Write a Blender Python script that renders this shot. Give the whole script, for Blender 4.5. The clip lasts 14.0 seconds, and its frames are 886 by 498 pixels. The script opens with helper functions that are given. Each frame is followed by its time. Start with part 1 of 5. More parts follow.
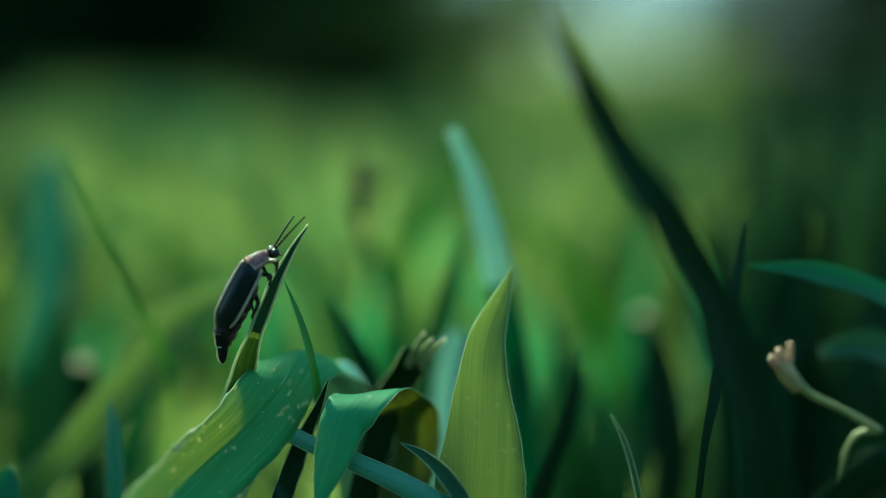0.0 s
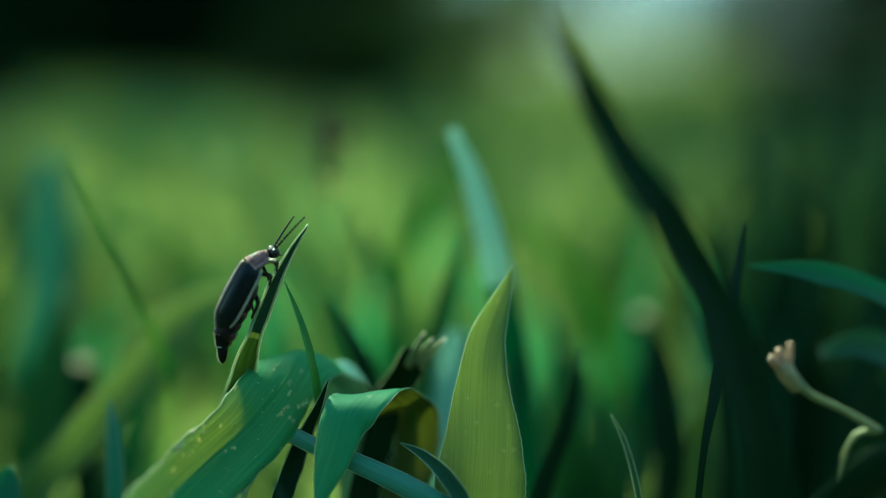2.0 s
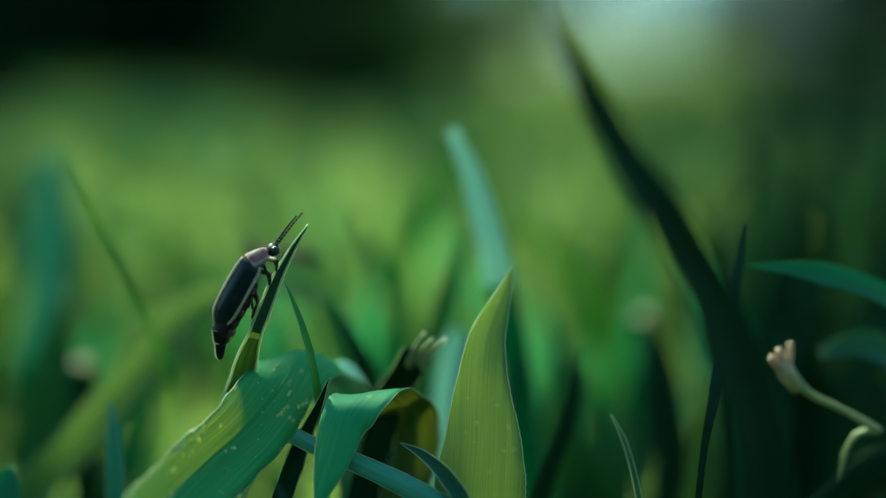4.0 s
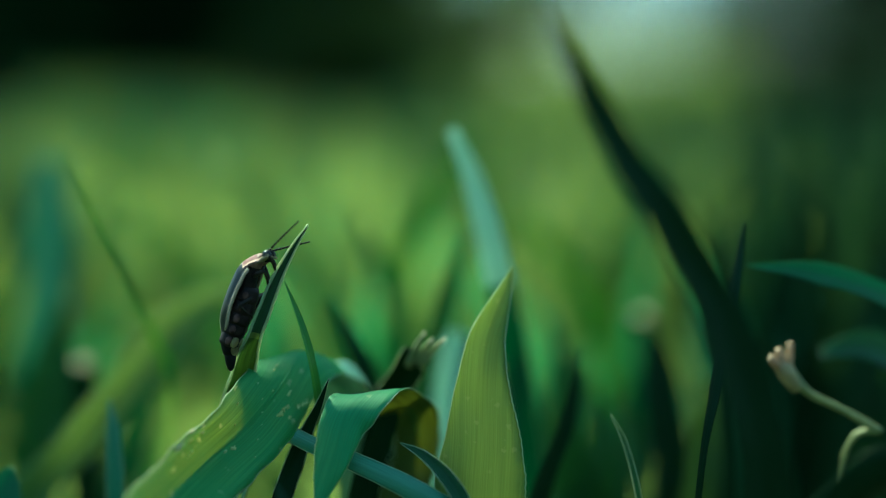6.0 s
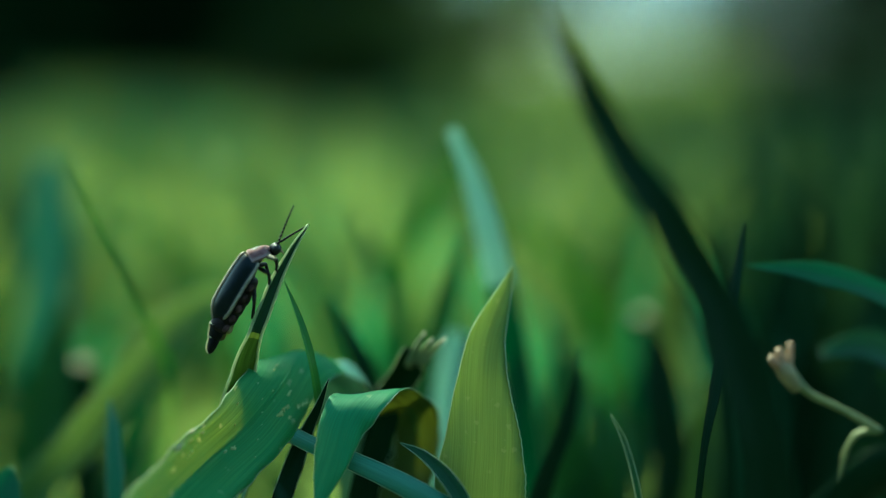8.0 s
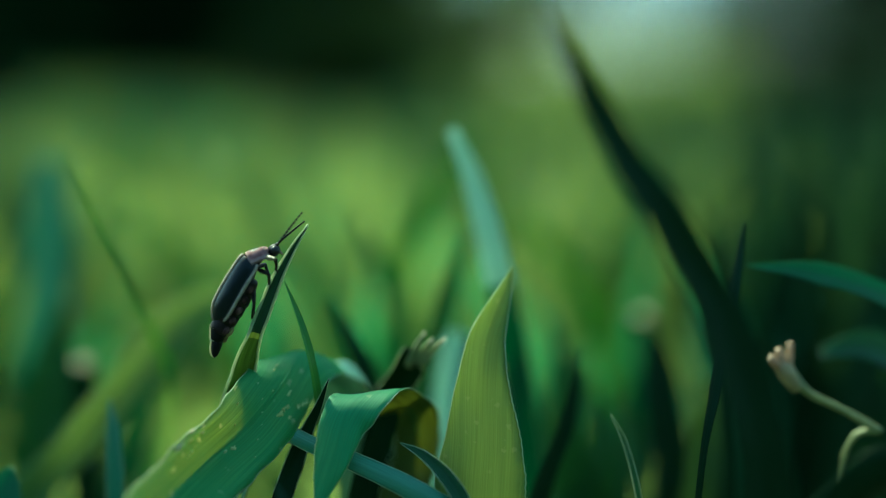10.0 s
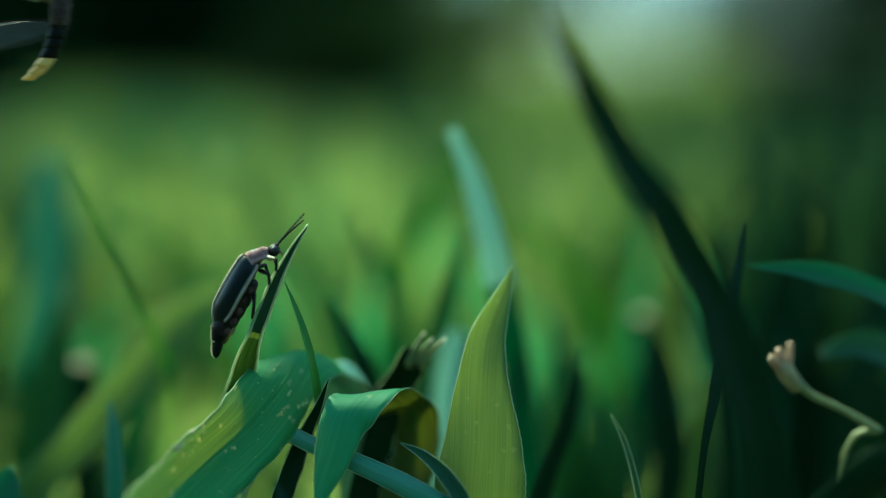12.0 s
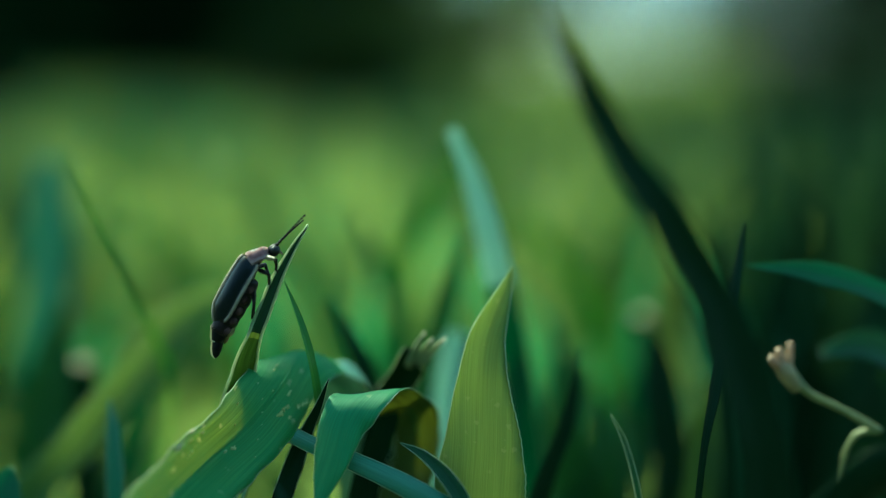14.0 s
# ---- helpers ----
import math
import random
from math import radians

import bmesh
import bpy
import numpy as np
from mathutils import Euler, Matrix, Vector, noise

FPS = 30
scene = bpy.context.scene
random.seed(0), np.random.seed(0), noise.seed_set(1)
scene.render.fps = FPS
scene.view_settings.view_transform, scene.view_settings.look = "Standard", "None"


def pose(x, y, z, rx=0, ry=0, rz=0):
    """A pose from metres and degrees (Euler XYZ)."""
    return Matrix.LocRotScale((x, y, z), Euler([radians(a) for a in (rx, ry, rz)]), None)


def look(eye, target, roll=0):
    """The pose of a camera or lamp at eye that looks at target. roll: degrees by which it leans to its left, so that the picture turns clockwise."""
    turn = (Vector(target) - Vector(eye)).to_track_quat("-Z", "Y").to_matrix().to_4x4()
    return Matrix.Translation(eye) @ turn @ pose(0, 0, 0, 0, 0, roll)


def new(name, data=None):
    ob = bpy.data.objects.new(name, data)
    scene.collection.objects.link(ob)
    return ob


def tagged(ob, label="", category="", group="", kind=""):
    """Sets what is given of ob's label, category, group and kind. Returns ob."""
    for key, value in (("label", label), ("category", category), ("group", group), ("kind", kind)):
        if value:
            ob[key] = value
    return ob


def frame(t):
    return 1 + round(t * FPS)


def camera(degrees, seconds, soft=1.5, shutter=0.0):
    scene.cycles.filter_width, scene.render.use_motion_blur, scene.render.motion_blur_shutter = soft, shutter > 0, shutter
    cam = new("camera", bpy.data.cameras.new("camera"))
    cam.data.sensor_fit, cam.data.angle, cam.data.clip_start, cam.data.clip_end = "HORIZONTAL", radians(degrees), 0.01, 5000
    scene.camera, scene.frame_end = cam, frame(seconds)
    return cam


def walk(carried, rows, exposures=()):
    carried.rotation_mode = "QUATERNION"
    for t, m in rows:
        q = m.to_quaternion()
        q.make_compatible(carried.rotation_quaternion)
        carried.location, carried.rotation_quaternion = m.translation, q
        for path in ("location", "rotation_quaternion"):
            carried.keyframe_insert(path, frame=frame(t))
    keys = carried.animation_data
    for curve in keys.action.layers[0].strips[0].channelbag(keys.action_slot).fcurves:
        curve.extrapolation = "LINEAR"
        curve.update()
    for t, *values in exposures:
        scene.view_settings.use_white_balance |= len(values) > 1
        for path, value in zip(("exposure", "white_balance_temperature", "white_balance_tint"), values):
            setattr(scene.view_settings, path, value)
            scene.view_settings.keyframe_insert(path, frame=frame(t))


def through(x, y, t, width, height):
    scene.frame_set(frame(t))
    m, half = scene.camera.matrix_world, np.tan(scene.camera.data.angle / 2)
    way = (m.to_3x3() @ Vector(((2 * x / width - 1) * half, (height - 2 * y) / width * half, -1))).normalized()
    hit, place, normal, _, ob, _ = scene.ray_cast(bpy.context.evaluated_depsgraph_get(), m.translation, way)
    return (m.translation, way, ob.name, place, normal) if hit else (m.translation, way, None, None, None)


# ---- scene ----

MM = 0.001

# ---- camera: a close-up lens at grass height, wide open ----
cam = camera(40.0, 14.0, soft=1.0, shutter=0.5)
cam.data.dof.use_dof = True
cam.data.dof.focus_distance = 0.1145
cam.data.dof.aperture_fstop = 4.7
cam.data.dof.aperture_blades = 8
STAND = pose(0, 0, 0.075, 83.1, 0, 0)
walk(cam, [(0, STAND), (14, STAND)], exposures=[(0, 1.36, 6080, -34), (14, 1.36, 6080, -34)])

# ---- world and sun ----
SUN_FROM = Vector((-0.38, 0.55, 0.75)).normalized()
world = bpy.data.worlds.new("sky")
scene.world = world
world.use_nodes = True
sky_nodes = world.node_tree.nodes
sky_tex = sky_nodes.new("ShaderNodeTexSky")
sky_tex.sky_type = 'NISHITA'
sky_tex.sun_disc = False
sky_tex.dust_density, sky_tex.ozone_density = 0.6, 2.5
sky_tex.sun_elevation = math.asin(SUN_FROM.z)
sky_tex.sun_rotation = math.atan2(SUN_FROM.x, SUN_FROM.y)
world.node_tree.links.new(sky_tex.outputs[0], sky_nodes["Background"].inputs[0])
sky_nodes["Background"].inputs[1].default_value = 0.122
sun = new("sun", bpy.data.lights.new("sun", 'SUN'))
sun.data.energy, sun.data.angle, sun.data.color = 4.8, radians(1.2), (1.0, 0.93, 0.8)
sun.matrix_basis = look(SUN_FROM * 20, (0, 0, 0))


# ---- materials ----
def nodes_of(name):
    m = bpy.data.materials.new(name)
    m.use_nodes = True
    t = m.node_tree
    return m, t, t.nodes, t.links, t.nodes["Principled BSDF"]


def ramp(t, fac, stops):
    r = t.nodes.new("ShaderNodeValToRGB")
    while len(r.color_ramp.elements) < len(stops):
        r.color_ramp.elements.new(0.5)
    for e, (p, c) in zip(r.color_ramp.elements, stops):
        e.position, e.color = p, (*c, 1)
    t.links.new(fac, r.inputs[0])
    return r.outputs[0]


def mixc(t, fac, a, b, mode='MIX'):
    n = t.nodes.new("ShaderNodeMix")
    n.data_type, n.blend_type = 'RGBA', mode
    for sock, v in ((n.inputs[0], fac), (n.inputs[6], a), (n.inputs[7], b)):
        if isinstance(v, (int, float)):
            sock.default_value = v
        elif isinstance(v, tuple):
            sock.default_value = (*v, 1)
        else:
            t.links.new(v, sock)
    return n.outputs[2]


def noise_tex(t, scale, detail=3.0, vector=None, rough=0.5):
    n = t.nodes.new("ShaderNodeTexNoise")
    n.inputs["Scale"].default_value, n.inputs["Detail"].default_value, n.inputs["Roughness"].default_value = scale, detail, rough
    if vector is not None:
        t.links.new(vector, n.inputs["Vector"])
    return n.outputs[0]


def mathn(t, op, a, b=0.0):
    n = t.nodes.new("ShaderNodeMath")
    n.operation = op
    for sock, v in ((n.inputs[0], a), (n.inputs[1], b)):
        if isinstance(v, (int, float)):
            sock.default_value = v
        else:
            t.links.new(v, sock)
    return n.outputs[0]


def leaf_mat(name, dark, light, through, amount=0.5, rough=0.38, spots=0.0, lines=1.0):
    """A grass leaf: veins run along v of the UV map (millimetres), u goes across."""
    m, t, n, l, b = nodes_of(name)
    uv = n.new("ShaderNodeUVMap").outputs[0]
    stretch = n.new("ShaderNodeMapping")
    stretch.inputs["Scale"].default_value = (1.0, 0.012, 1.0)
    l.new(uv, stretch.inputs["Vector"])
    veins = noise_tex(t, 7.0, 4.0, stretch.outputs[0], 0.65)
    fine = noise_tex(t, 22.0, 2.0, stretch.outputs[0], 0.6)
    blot = noise_tex(t, 0.35, 3.0, uv)
    rand = n.new("ShaderNodeObjectInfo").outputs["Random"]
    streak = ramp(t, mathn(t, 'ADD', mathn(t, 'MULTIPLY', veins, 0.7), mathn(t, 'MULTIPLY', fine, 0.3)),
                  [(0.36, dark), (0.64, light)])
    across = n.new("ShaderNodeSeparateXYZ")
    l.new(uv, across.inputs[0])
    ribs = mathn(t, 'ABSOLUTE', mathn(t, 'SINE', mathn(t, 'ADD', mathn(t, 'MULTIPLY', across.outputs[0], 12.0), mathn(t, 'MULTIPLY', veins, 5.0))))
    ribs = mathn(t, 'MULTIPLY', mathn(t, 'POWER', ribs, 9.0), mathn(t, 'MULTIPLY', fine, 0.42))
    streak = mixc(t, ribs, streak, tuple(min(0.8, c * 1.9 + 0.02) for c in light))
    body = mixc(t, mathn(t, 'MULTIPLY', blot, 0.35), streak, tuple(c * 1.35 for c in light))
    body = mixc(t, mathn(t, 'MULTIPLY', rand, 0.22), body, (light[0] * 1.7, light[1] * 1.15, light[2] * 0.6))
    coarse = noise_tex(t, 1.5, 2.0, stretch.outputs[0], 0.5)
    trans = mixc(t, ramp(t, veins, [(0.38, (0, 0, 0)), (0.62, (1, 1, 1))]), tuple(c * (1 - 0.32 * lines) for c in through), through)
    trans = mixc(t, ramp(t, coarse, [(0.40, (0.75, 0.75, 0.75)), (0.52, (0, 0, 0))]), trans, tuple(c * (1 - 0.38 * min(1.0, lines)) for c in through))
    if spots:
        cell = n.new("ShaderNodeTexVoronoi")
        cell.inputs["Scale"].default_value = 0.55
        cell.inputs["Randomness"].default_value = 1.0
        l.new(uv, cell.inputs["Vector"])
        warp = noise_tex(t, 2.6, 3.0, uv)
        mark = ramp(t, mathn(t, 'ADD', cell.outputs["Distance"], mathn(t, 'MULTIPLY', warp, 0.55)), [(0.36, (1, 1, 1)), (0.43, (0, 0, 0))])
        mark = mathn(t, 'MULTIPLY', mark, spots)
        body = mixc(t, mark, body, (0.55, 0.62, 0.26))
        trans = mixc(t, mark, trans, (0.6, 0.58, 0.3))
    l.new(body, b.inputs["Base Color"])
    b.inputs["Roughness"].default_value = rough
    b.inputs["Specular IOR Level"].default_value = 0.4
    bump = n.new("ShaderNodeBump")
    bump.inputs["Strength"].default_value, bump.inputs["Distance"].default_value = 0.5, 0.00008
    l.new(mathn(t, 'ADD', mathn(t, 'ADD', veins, ribs), mathn(t, 'MULTIPLY', fine, 0.5)), bump.inputs["Height"])
    l.new(bump.outputs[0], b.inputs["Normal"])
    tr = n.new("ShaderNodeBsdfTranslucent")
    l.new(trans, tr.inputs[0])
    mx = n.new("ShaderNodeMixShader")
    mx.inputs[0].default_value = amount
    l.new(b.outputs[0], mx.inputs[1])
    l.new(tr.outputs[0], mx.inputs[2])
    l.new(mx.outputs[0], n["Material Output"].inputs[0])
    return m


def plain_mat(name, dark, light, rough=0.5, scale=900.0, metal=0.0, see=0.0, bumpy=0.3, spec=0.5):
    m, t, n, l, b = nodes_of(name)
    co = n.new("ShaderNodeTexCoord").outputs["Object"]
    v = noise_tex(t, scale, 4.0, co, 0.6)
    l.new(ramp(t, v, [(0.35, dark), (0.68, light)]), b.inputs["Base Color"])
    b.inputs["Roughness"].default_value, b.inputs["Metallic"].default_value = rough, metal
    b.inputs["Specular IOR Level"].default_value = spec
    bump = n.new("ShaderNodeBump")
    bump.inputs["Strength"].default_value, bump.inputs["Distance"].default_value = bumpy, 0.00006
    l.new(noise_tex(t, scale * 4, 3.0, co), bump.inputs["Height"])
    l.new(bump.outputs[0], b.inputs["Normal"])
    if see:
        tr = n.new("ShaderNodeBsdfTranslucent")
        tr.inputs[0].default_value = (*light, 1)
        mx = n.new("ShaderNodeMixShader")
        mx.inputs[0].default_value = see
        l.new(b.outputs[0], mx.inputs[1])
        l.new(tr.outputs[0], mx.inputs[2])
        l.new(mx.outputs[0], n["Material Output"].inputs[0])
    return m


LEAF = leaf_mat("leaf_green", (0.03, 0.12, 0.045), (0.05, 0.17, 0.06), (0.30, 0.52, 0.10), 0.5, 0.36)
LEAF_SPOT = leaf_mat("leaf_spotted", (0.07, 0.32, 0.10), (0.17, 0.52, 0.17), (0.46, 0.48, 0.13), 0.5, 0.42, spots=1.0, lines=1.2)
LEAF_CURL = leaf_mat("leaf_curled", (0.07, 0.29, 0.11), (0.13, 0.40, 0.15), (0.34, 0.42, 0.10), 0.34, 0.6, spots=0.35, lines=1.4)
LEAF_YELLOW = leaf_mat("leaf_yellow_green", (0.09, 0.20, 0.07), (0.12, 0.27, 0.09), (0.53, 0.60, 0.22), 0.62, 0.5, spots=0.4, lines=0.6)
for m in (LEAF_SPOT, LEAF_CURL):
    m.node_tree.nodes["Principled BSDF"].inputs["Specular IOR Level"].default_value = 0.35
LEAF_OLIVE = leaf_mat("leaf_olive", (0.09, 0.19, 0.05), (0.13, 0.26, 0.07), (0.42, 0.50, 0.20), 0.6, 0.5)
LEAF_TEAL = leaf_mat("leaf_blue_green", (0.024, 0.115, 0.045), (0.045, 0.165, 0.065), (0.11, 0.32, 0.12), 0.4, 0.5)
LEAF_MID = leaf_mat("leaf_mid_green", (0.02, 0.07, 0.025), (0.035, 0.11, 0.04), (0.16, 0.30, 0.07), 0.35, 0.42)
# pale blue-green: reflected sky is put into the leaf colour
LEAF_PALE = leaf_mat("leaf_sky_pale", (0.30, 0.54, 0.44), (0.40, 0.66, 0.55), (0.58, 0.78, 0.66), 0.5, 0.35)
LEAF_AQUA = leaf_mat("leaf_aqua", (0.08, 0.25, 0.16), (0.12, 0.33, 0.22), (0.26, 0.46, 0.31), 0.5, 0.4)
# near-black green: shade on unlit blades is put into the colour
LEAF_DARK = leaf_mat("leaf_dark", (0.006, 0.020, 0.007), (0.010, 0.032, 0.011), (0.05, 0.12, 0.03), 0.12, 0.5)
LEAF_PERCH = leaf_mat("leaf_deep_green", (0.010, 0.036, 0.013), (0.019, 0.058, 0.021), (0.08, 0.18, 0.045), 0.2, 0.5, lines=1.6)
# pale band colour in place of the gloss on the broad leaf's far limb
LEAF_SHEEN = leaf_mat("leaf_painted_sheen", (0.14, 0.34, 0.24), (0.2, 0.42, 0.32), (0.3, 0.42, 0.3), 0.35, 0.3)
LEAF_BASE = leaf_mat("leaf_base", (0.05, 0.12, 0.035), (0.11, 0.19, 0.06), (0.18, 0.25, 0.07), 0.55, 0.4, lines=1.8)
LEAF_NODE = leaf_mat("leaf_node", (0.14, 0.20, 0.06), (0.22, 0.28, 0.10), (0.36, 0.42, 0.14), 0.55, 0.4)
LEAF_UNDER = leaf_mat("leaf_underside", (0.07, 0.10, 0.02), (0.12, 0.16, 0.035), (0.29, 0.31, 0.09), 0.55, 0.55)
LEAF_SLATE = leaf_mat("leaf_slate_green", (0.03, 0.14, 0.09), (0.11, 0.29, 0.19), (0.1, 0.25, 0.12), 0.2, 0.36)
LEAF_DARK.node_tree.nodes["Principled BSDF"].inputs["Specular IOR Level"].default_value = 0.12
# pale leaf edges, with the sun's rim light put into the colour
LEAF_RIM_LIGHT = plain_mat("leaf_rim_light", (0.42, 0.52, 0.28), (0.64, 0.70, 0.46), 0.4, see=0.6)
FLECK = plain_mat("leaf_fleck", (0.58, 0.60, 0.2), (0.82, 0.8, 0.38), 0.6, see=0.4)
DRY = plain_mat("dry_tip", (0.62, 0.52, 0.33), (0.88, 0.78, 0.56), 0.6, see=0.3)
STEM_TAN = plain_mat("stem_tan", (0.2, 0.23, 0.09), (0.33, 0.35, 0.16), 0.5, see=0.3)
STEM_PALE = plain_mat("stem_pale", (0.36, 0.27, 0.11), (0.5, 0.4, 0.2), 0.5, see=0.35)
STALK = plain_mat("stalk_cream", (0.38, 0.26, 0.16), (0.56, 0.41, 0.27), 0.5, see=0.35)
# darkened copy of the grass: shade is put into the colour
LEAF_SHADE = leaf_mat("leaf_painted_shade", (0.010, 0.030, 0.010), (0.018, 0.046, 0.016), (0.04, 0.09, 0.03), 0.25, 0.6)
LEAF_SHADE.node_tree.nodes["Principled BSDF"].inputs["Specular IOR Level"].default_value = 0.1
FIELD = leaf_mat("field_grass", (0.04, 0.10, 0.025), (0.052, 0.13, 0.032), (0.31, 0.41, 0.10), 0.5, 0.55)
FIELD_TEAL = leaf_mat("field_grass_blue", (0.016, 0.11, 0.05), (0.03, 0.15, 0.075), (0.10, 0.38, 0.13), 0.45, 0.35)

# ground: turf seen between the blades
GROUND, _t, _n, _l, _b = nodes_of("turf")
_co = _n.new("ShaderNodeTexCoord").outputs["Object"]
_big = noise_tex(_t, 0.6, 3.0, _co)
_fine = noise_tex(_t, 60.0, 6.0, _co, 0.7)
_l.new(mixc(_t, mathn(_t, 'MULTIPLY', _fine, 0.5), ramp(_t, _big, [(0.35, (0.02, 0.04, 0.012)), (0.65, (0.045, 0.085, 0.02))]), (0.014, 0.014, 0.008)),
       _b.inputs["Base Color"])
_b.inputs["Roughness"].default_value = 0.9
_bump = _n.new("ShaderNodeBump")
_bump.inputs["Distance"].default_value = 0.01
_l.new(_fine, _bump.inputs["Height"])
_l.new(_bump.outputs[0], _b.inputs["Normal"])

BARK = plain_mat("bark", (0.05, 0.035, 0.025), (0.14, 0.10, 0.07), 0.9, 9.0)
# near-black: the backlit shade of trees and hedges is put into the colour
FOLIAGE = leaf_mat("tree_foliage_shade", (0.006, 0.02, 0.006), (0.011, 0.034, 0.01), (0.025, 0.07, 0.013), 0.15, 0.8)
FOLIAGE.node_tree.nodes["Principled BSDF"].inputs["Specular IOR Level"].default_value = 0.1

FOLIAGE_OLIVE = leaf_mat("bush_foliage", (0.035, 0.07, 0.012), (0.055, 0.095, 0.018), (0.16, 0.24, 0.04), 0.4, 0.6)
# bright copy of the foliage: sunlight on the shrubs is put into the colour
FOLIAGE_LIT = leaf_mat("shrub_foliage_lit", (0.08, 0.14, 0.03), (0.12, 0.19, 0.04), (0.42, 0.54, 0.12), 0.5, 0.6)

ELYTRA = plain_mat("wing_case_black", (0.003, 0.006, 0.008), (0.006, 0.011, 0.015), 0.34, 1500.0, spec=0.24)
for _key, _value in (("Sheen Weight", 0.3), ("Sheen Roughness", 0.2)):
    ELYTRA.node_tree.nodes["Principled BSDF"].inputs[_key].default_value = _value
CREAM = plain_mat("cream_margin", (0.36, 0.29, 0.21), (0.56, 0.48, 0.37), 0.55, 1200.0, see=0.25, spec=0.25)
ELYTRA_THIN = plain_mat("open_wing_case", (0.008, 0.006, 0.005), (0.03, 0.024, 0.017), 0.85, 1200.0, see=0.12, spec=0.05)
UNDERSIDE = plain_mat("wing_case_underside", (0.2, 0.15, 0.09), (0.38, 0.3, 0.19), 0.7, 900.0, see=0.15, spec=0.1)
BLACK = plain_mat("black_cuticle", (0.003, 0.003, 0.004), (0.008, 0.007, 0.007), 0.5, 2000.0, spec=0.12)
EYE = plain_mat("eye_black", (0.004, 0.004, 0.005), (0.008, 0.008, 0.01), 0.3, 3000.0, bumpy=0.6)
CHEST = plain_mat("brown_chest", (0.025, 0.015, 0.014), (0.12, 0.07, 0.06), 0.65, 1100.0, spec=0.15)
SHIELD_EDGE = plain_mat("shield_edge", (0.27, 0.15, 0.13), (0.42, 0.28, 0.24), 0.75, 1500.0, see=0.1, spec=0.25)
ROSE = plain_mat("dark_rose_cuticle", (0.2, 0.085, 0.075), (0.44, 0.23, 0.19), 0.6, 1500.0, see=0.1)
LOBE = plain_mat("belly_lobe", (0.02, 0.011, 0.011), (0.17, 0.09, 0.08), 0.6, 1500.0, see=0.1, spec=0.12)
# pale tail margins, brightened to stand in for sun rim light
PALE_RIM_LIGHT = plain_mat("tail_rim_light", (0.42, 0.42, 0.26), (0.66, 0.64, 0.44), 0.5, 1300.0, see=0.5)
PINK = plain_mat("rosy_cuticle", (0.17, 0.07, 0.075), (0.38, 0.20, 0.19), 0.7, 1500.0, see=0.08, spec=0.12)
MAROON = plain_mat("maroon_cuticle", (0.08, 0.028, 0.028), (0.16, 0.06, 0.058), 0.9, 1500.0, spec=0.03)
BROWN = plain_mat("brown_segment", (0.006, 0.004, 0.004), (0.03, 0.017, 0.016), 0.5, 900.0, spec=0.16)
PATCH = plain_mat("belly_patch", (0.10, 0.07, 0.03), (0.50, 0.42, 0.2), 0.55, 900.0, see=0.25, spec=0.2)
ORGAN = plain_mat("light_organ_out", (0.22, 0.24, 0.08), (0.36, 0.37, 0.15), 0.5, 1300.0, see=0.5)
LANTERN = plain_mat("lantern_cream", (0.75, 0.5, 0.17), (0.9, 0.68, 0.3), 0.5, 1300.0, see=0.25)
LEG = plain_mat("leg_brown", (0.006, 0.005, 0.004), (0.03, 0.02, 0.014), 0.45, 2500.0, spec=0.2)
LEG_PALE = plain_mat("leg_pale", (0.2, 0.15, 0.08), (0.36, 0.28, 0.16), 0.45, 2500.0, see=0.2)

GLOW, _t, _n, _l, _b = nodes_of("lantern_glow")
_b.inputs["Base Color"].default_value = (0.8, 0.75, 0.3, 1)
_b.inputs["Emission Color"].default_value = (1.0, 0.8, 0.4, 1)
_b.inputs["Emission Strength"].default_value = 3.9

WING, _t, _n, _l, _b = nodes_of("wing_membrane")
_b.inputs["Base Color"].default_value = (0.13, 0.12, 0.11, 1)
_b.inputs["Roughness"].default_value = 0.6
_b.inputs["Specular IOR Level"].default_value = 0.2
_clear = _n.new("ShaderNodeBsdfTransparent")
_mx = _n.new("ShaderNodeMixShader")
_uv = _n.new("ShaderNodeUVMap").outputs[0]
_l.new(ramp(_t, noise_tex(_t, 1.6, 3.0, _uv), [(0.4, (0.22, 0.22, 0.22)), (0.6, (0.42, 0.42, 0.42))]), _mx.inputs[0])
_l.new(_clear.outputs[0], _mx.inputs[1])
_l.new(_b.outputs[0], _mx.inputs[2])
_l.new(_mx.outputs[0], _n["Material Output"].inputs[0])


# ---- mesh helpers ----
def mesh_of(name, verts, faces, mats, uvs=None, face_mats=None, smooth=True):
    me = bpy.data.meshes.new(name)
    me.from_pydata([tuple(v) for v in verts], [], faces)
    for m in (mats if isinstance(mats, (list, tuple)) else [mats]):
        me.materials.append(m)
    if uvs is not None:
        layer = me.uv_layers.new(name="UVMap")
        idx = np.empty(len(me.loops), dtype=np.int32)
        me.loops.foreach_get("vertex_index", idx)
        layer.data.foreach_set("uv", np.asarray(uvs, dtype=np.float32)[idx].ravel())
    if face_mats is not None:
        me.polygons.foreach_set("material_index", face_mats)
    if smooth:
        me.polygons.foreach_set("use_smooth", [True] * len(me.polygons))
    me.update()
    return me


def part(name, me, parent, label=""):
    ob = new(name, me)
    ob.parent = parent
    return tagged(ob, label)


